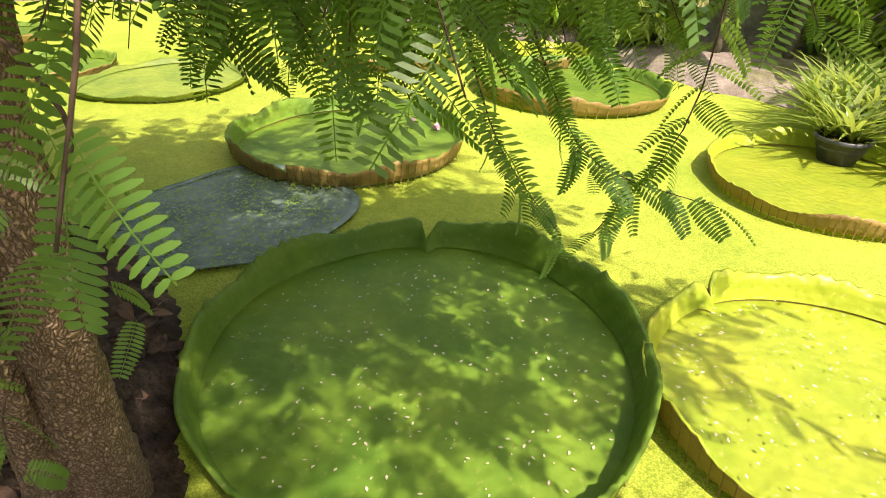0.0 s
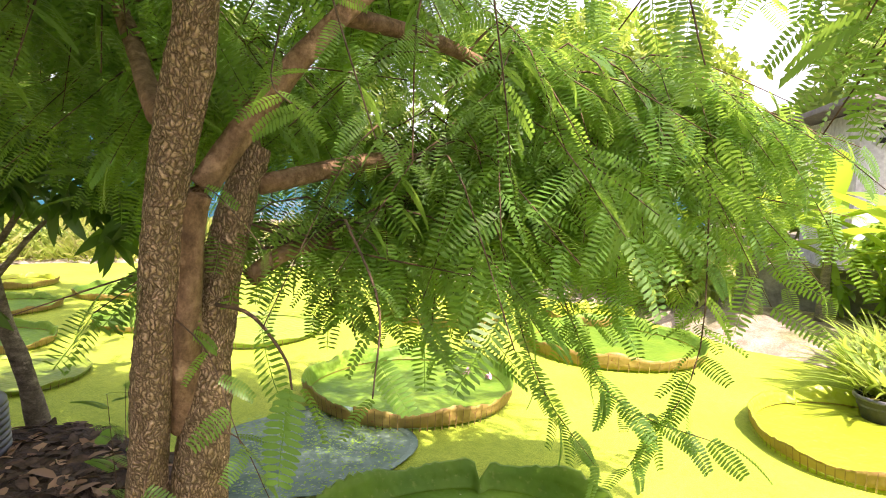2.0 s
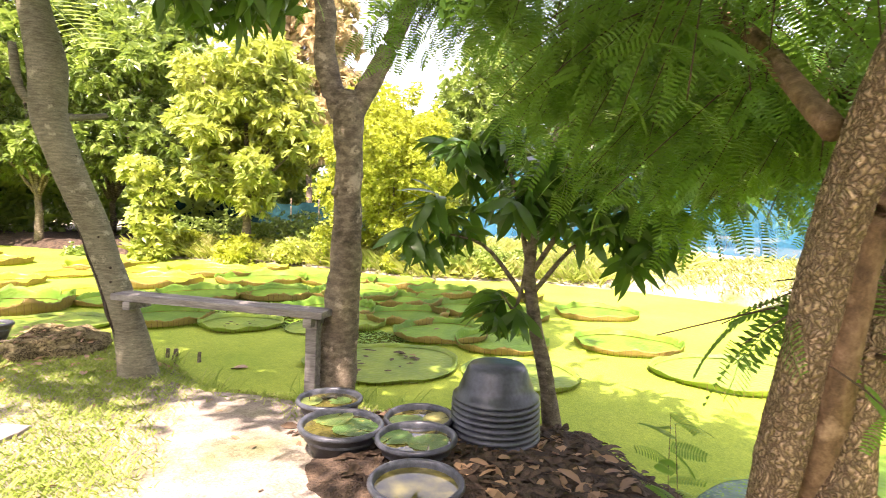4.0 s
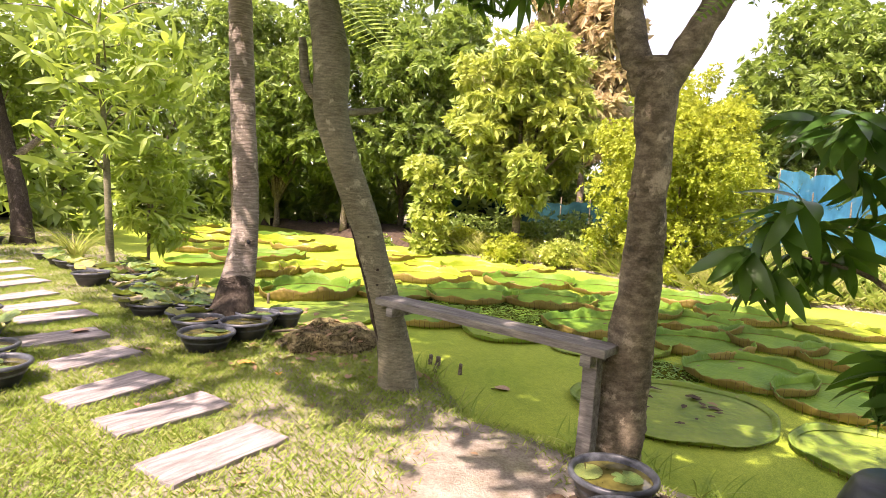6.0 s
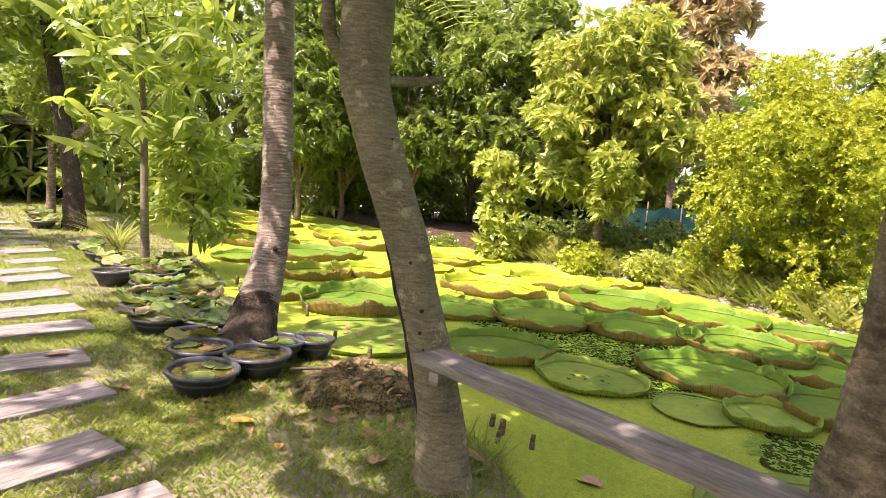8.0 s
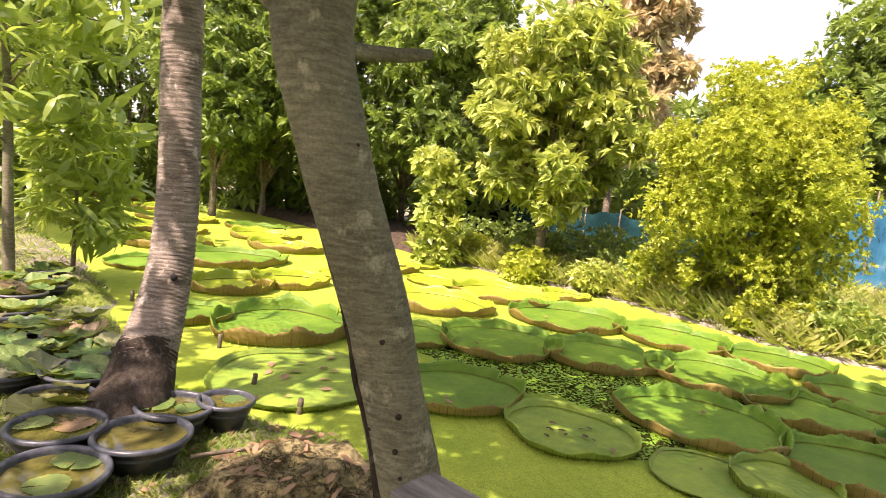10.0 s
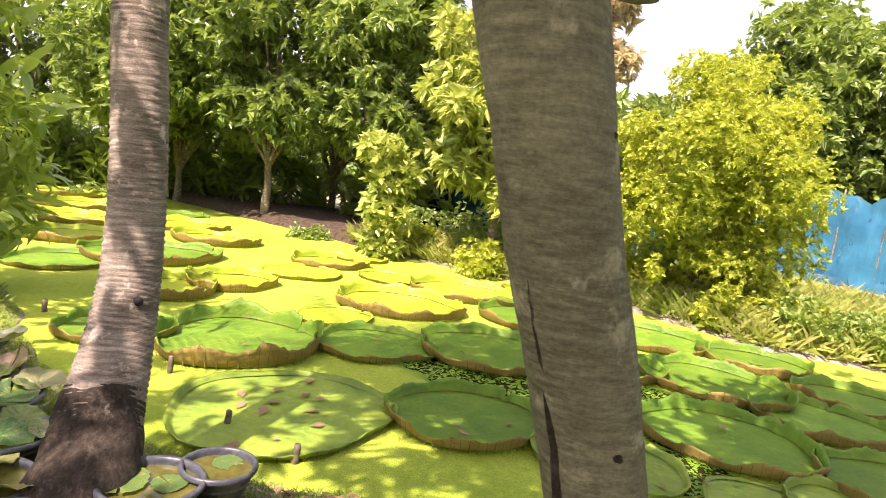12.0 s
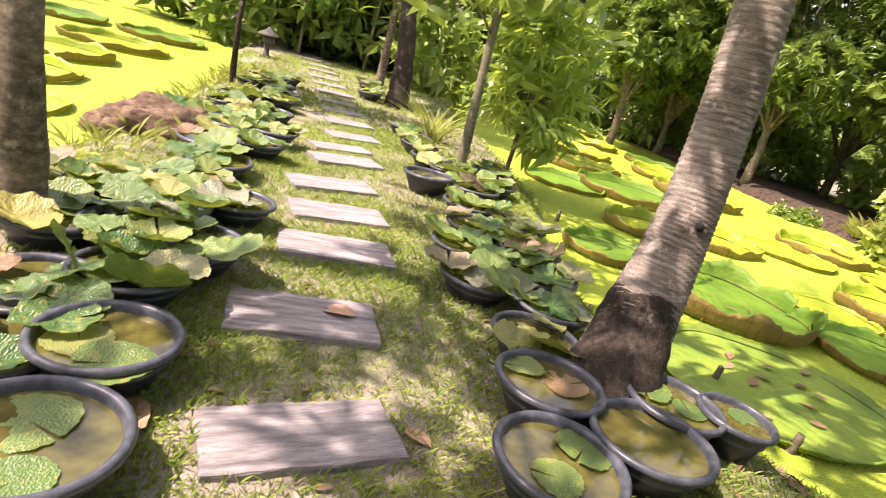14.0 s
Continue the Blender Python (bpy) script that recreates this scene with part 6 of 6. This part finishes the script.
def blades_on(n, box, seed, keepf, h0, h1, mat, name, label, width=0.006):
    rng = np.random.default_rng(seed)
    x, y = rng.uniform(box[0], box[1], n), rng.uniform(box[2], box[3], n)
    ok = keepf(x, y, rng)
    x, y = x[ok], y[ok]
    z = height(x, y)
    ok = (z > 0.02) & off_slabs(x, y)
    x, y, z = x[ok], y[ok], z[ok]
    m = len(x)
    a = rng.uniform(0, 6.28, m)
    d = np.c_[np.cos(a), np.sin(a), rng.uniform(0.35, 2.6, m)]
    tv = np.array([(-width / 2, 0, 0), (width / 2, 0.05, 0), (width * 0.1, 1.0, -0.25), (-width * 0.4, 0.6, -0.04)])
    tf = np.array([(0, 1, 2, 3)])
    size = rng.uniform(h0, h1, m)
    rot = frames_from(d, np.zeros(m))
    rot[:, :, 0] *= (1.0 / size)[:, None]
    v, f = spread(tv, tf, np.c_[x, y, z - 0.005], rot, size)
    ob = piece(name, raw_mesh(name, v, f, mat))
    return tagged(ob, label, "grass", kind="stuff")


def patchy(x, y, rng, cut=0.5, s=1.0):
    q = np.sin(x * 1.9 * s + 2 * np.sin(y * 1.3)) * np.sin(y * 2.3 * s + 1.4 * np.sin(x * 1.7)) * 0.5 + 0.5
    bare = np.exp(-(((x + 4.3) / 1.3) ** 2 + ((y - 0.85) / 0.6) ** 2)) + np.exp(-(((x + 3.2) / 0.5) ** 2 + ((y - 0.4) / 0.4) ** 2)) + np.exp(-(((x + 2.6) / 1.2) ** 2 + ((y - 1.8) / 0.8) ** 2))
    return rng.random(len(x)) < (0.25 + 0.75 * q) * (1 - np.clip(bare * 1.3, 0, 1))


blades_on(560000, (-12.5, -1.5, -6.2, 1.9), 600, patchy, 0.022, 0.07, M_GRASS, "grass", "thin short green and straw grass by the path", 0.0058)
blades_on(40000, (-22, -12, -13, -3), 601, patchy, 0.05, 0.12, M_GRASS, "grass", "thin short green and straw grass by the path", 0.014)
blades_on(110000, (-21, -9.5, 1.5, 14), 602, lambda x, y, r: r.random(len(x)) < np.clip(1.2 - 0.16 * signed(x, y, SHORE_A), 0.1, 1), 0.2, 0.6, M_DRY, "bank_grass", "tall dry yellow-green grass on the far bank", 0.014)
blades_on(16000, (-10, 4, 9, 17.5), 603, lambda x, y, r: r.random(len(x)) < 0.8, 0.08, 0.25, M_DRY, "bank_grass", "tall dry yellow-green grass on the far bank", 0.02)


blades_on(9000, (-14, -6, -11, -5.2), 604, lambda x, y, r: r.random(len(x)) < np.clip(1.0 - 0.9 * signed(x, y, SHORE_B), 0.0, 1), 0.12, 0.34, M_DRY, "bank_grass", "dry yellow-green grass on the pond bank", 0.012)


def litter(n, box, seed, mat, name, label, s0, s1, zf=None, keepf=None):
    rng = np.random.default_rng(seed)
    x, y = rng.uniform(box[0], box[1], n), rng.uniform(box[2], box[3], n)
    if keepf is not None:
        ok = keepf(x, y)
        x, y = x[ok], y[ok]
    z = height(x, y) if zf is None else np.maximum(zf(x, y), height(x, y))
    m = len(x)
    a = rng.uniform(0, 6.28, m)
    d = np.c_[np.cos(a), np.sin(a), rng.normal(0, 0.15, m)]
    v, f = spread(*blade(1.0, 0.42, 0.35, 0.2, 4), np.c_[x, y, z + 0.012], frames_from(d, rng.normal(0, 0.35, m)), rng.uniform(s0, s1, m))
    return tagged(piece(name, raw_mesh(name, v, f, mat)), label, "leaf litter", kind="stuff")


land = lambda x, y: height(x, y) > 0.05
litter(1700, (-4.2, -0.7, 1.2, 3.1), 610, M_LITTERD, "leaf_litter", "dark damp dead leaves round the tree foot", 0.04, 0.13, mulch_z, land)
litter(230, (-3.5, -1.2, 1.3, 2.6), 611, M_LITTER, "leaf_litter", "curled pale brown fallen leaves", 0.06, 0.17, mulch_z, land)
litter(260, (-10.5, -3, -4, 1.2), 612, M_LITTER, "leaf_litter", "scattered brown fallen leaves on grass", 0.04, 0.1, keepf=land)
litter(240, (-8.9, -6.4, -1.2, 0.9), 613, M_LITTER, "leaf_litter", "scattered brown fallen leaves on grass", 0.05, 0.15, keepf=land)


litter(60, (-7.6, -6.95, -0.5, 0.2), 614, M_LITTER, "leaf_litter", "dry curled leaves lying on the root mound", 0.04, 0.11, lambda x, y: LAND - 0.03 + 0.25 * np.sqrt(np.clip(1 - ((x + 7.25) / 0.42) ** 2 - ((y + 0.15) / 0.5) ** 2, 0, 1)))


def floaters(n, box, seed, mat, name, label, s0, s1, z, inside, category="floating leaves"):
    """Small flat things lying on water or on a pad."""
    rng = np.random.default_rng(seed)
    x, y = rng.uniform(box[0], box[1], n), rng.uniform(box[2], box[3], n)
    ok = inside(x, y)
    x, y = x[ok], y[ok]
    a = rng.uniform(0, 6.28, len(x))
    d = np.c_[np.cos(a), np.sin(a), rng.normal(0, 0.05, len(x))]
    tv, tf = blade(1.0, 0.55, 0.15, 0.05, 3)
    v, f = spread(tv, tf, np.c_[x, y, np.full(len(x), z)], frames_from(d, rng.normal(0, 0.12, len(x))), rng.uniform(s0, s1, len(x)))
    return tagged(piece(name, raw_mesh(name, v, f, mat)), label, category, kind="stuff")


def on_disc(cx, cy, r):
    return lambda x, y: (x - cx) ** 2 + (y - cy) ** 2 < r * r


# open water where the duckweed carpet is torn, with loose floating leaves
OPEN = [(-10.35, 2.35, 0.95), (-9.85, 2.9, 0.8), (-10.9, 1.3, 0.5), (-9.6, 4.0, 0.5), (-8.6, 2.6, 0.35), (-7.2, 3.3, 0.4)]
for k, (cx, cy, r) in enumerate(OPEN):
    a = np.linspace(0, 2 * np.pi, 40, endpoint=False)
    rr = r * (1 + 0.18 * np.sin(3 * a + k) + 0.1 * np.sin(7 * a + 2 * k))
    bm = bmesh.new()
    bm.faces.new([bm.verts.new((cx + q * math.cos(t), cy + q * math.sin(t), 0.003 + 0.0008 * k)) for t, q in zip(a, rr)])
    tagged(part("water_gap", bm, M_OPEN), "gap of dark open water in the duckweed", "water", kind="structure")
floaters(26000, (-12, -6.5, 0.5, 5), 700, M_BITS, "floating_weed", "loose small green floating leaves on dark water", 0.02, 0.06, 0.008, lambda x, y: np.min([np.hypot(x - c[0], y - c[1]) / c[2] for c in OPEN], axis=0) < 1.15)
floaters(420, (-1.4, 0.4, 1.5, 3.3), 701, M_FLECK, "fallen_flecks", "tiny pale fallen flecks on a lily pad", 0.008, 0.02, 0.024, on_disc(-0.5, 2.4, 0.82))
floaters(420, (0.4, 2.0, 1.6, 3.2), 702, M_FLECK, "fallen_flecks", "tiny pale fallen flecks on a lily pad", 0.008, 0.022, 0.042, on_disc(1.18, 2.42, 0.7))
floaters(3200, (-2.6, -1.1, 2.7, 4.2), 703, M_BITS, "fallen_flecks", "small green debris on a sunken old pad", 0.008, 0.03, 0.036, on_disc(-1.87, 3.42, 0.66))
floaters(16, (-10.4, -8.8, -1.1, 0.4), 704, M_LITTER, "fallen_leaves", "brown dead leaves lying on a pad", 0.09, 0.16, 0.035, on_disc(-9.6, -0.36, 0.7))
floaters(30, (-9.2, -8.2, 1.5, 2.5), 705, M_LITTERD, "fallen_leaves", "dark rotten bits on a pad", 0.03, 0.09, 0.04, on_disc(-8.65, 1.95, 0.3))
floaters(160, (-15, -5, -1, 7), 706, M_LITTER, "fallen_leaves", "brown dead leaves lying on pads", 0.04, 0.11, 0.04, lambda x, y: np.min([np.hypot(x - p[0], y - p[1]) / p[2] for p in PADS], axis=0) < 0.85)
floaters(60, (-6.9, -5.2, 2.0, 3.6), 707, M_LITTERD, "fallen_leaves", "dark rotten bits on a pad", 0.05, 0.14, 0.035, on_disc(-6.05, 2.85, 0.5))
# pink petals on the pad, and a few single fallen leaves
rngp = np.random.default_rng(9)
for x, y in ((-1.23, 5.22), (-0.99, 5.17)):
    n = 9
    a = rngp.uniform(0, 6.28, n)
    v, f = spread(*blade(0.07, 0.035, 0.4, -0.2, 4), np.c_[rngp.normal(0, 0.025, (n, 2)), np.zeros(n)], frames_from(np.c_[np.cos(a), np.sin(a), rngp.uniform(0.1, 1.0, n)], np.zeros(n)), rngp.uniform(0.7, 1.1, n))
    o = piece("fallen_blossom", raw_mesh("fallen_blossom", v, f, M_PINKF))
    o.location = (x, y, 0.03)
    tagged(o, "wilted pink lily blossom lying on a pad", "flower", "fallen blossoms")
M_ORANGE = simple("orange_dead_leaf", (0.55, 0.22, 0.04), (0.75, 0.38, 0.08), 9.0, 0.6)
M_TAN = simple("tan_dead_leaf", (0.36, 0.22, 0.13), (0.55, 0.36, 0.24), 9.0, 0.7)
for x, y, z, s, a, mt in ((-6.52, -0.88, None, 0.15, 30, M_ORANGE), (-6.2, -0.5, None, 0.1, 100, M_ORANGE), (-7.42, -2.5, 0.265, 0.19, 200, M_TAN), (-5.5, -0.85, None, 0.13, 80, M_TAN), (-6.51, 1.5, 0.01, 0.2, 140, M_TAN), (-6.1, 0.05, None, 0.16, 60, M_TAN), (-6.2, -2.45, None, 0.24, 160, M_TAN), (-6.9, -1.85, None, 0.12, 10, M_TAN)):
    v, f = blade(1.0, 0.6, 0.35, 0.15, 6)
    o = piece("fallen_leaf", raw_mesh("fallen_leaf", v * s, f, mt, True))
    o.matrix_basis = pose(x, y, (float(height(x, y)) + 0.02) if z is None else z, 0, 0, a)
    tagged(o, "large curled brown fallen leaf", "leaf", "large fallen leaves")
for k, pts in enumerate([[(-7.4, -0.75, 0.3), (-7.6, -0.45, 0.27), (-7.75, -0.2, 0.22)], [(-7.0, -0.6, 0.26), (-7.3, -0.5, 0.27), (-7.5, -0.6, 0.26)], [(-2.6, 1.5, 0.32), (-2.3, 1.7, 0.34), (-1.9, 1.75, 0.32)], [(-2.2, 1.3, 0.3), (-1.9, 1.4, 0.31), (-1.6, 1.35, 0.3)]]):
    o = limb("stick", np.array(pts) - np.array(pts[0]), [0.014, 0.012, 0.008], M_BARK3, None, 7, 10, 0.06, 130 + k)
    o.location = pts[0]
    tagged(o, "dry brown stick lying on the bank", "stick", "fallen sticks")
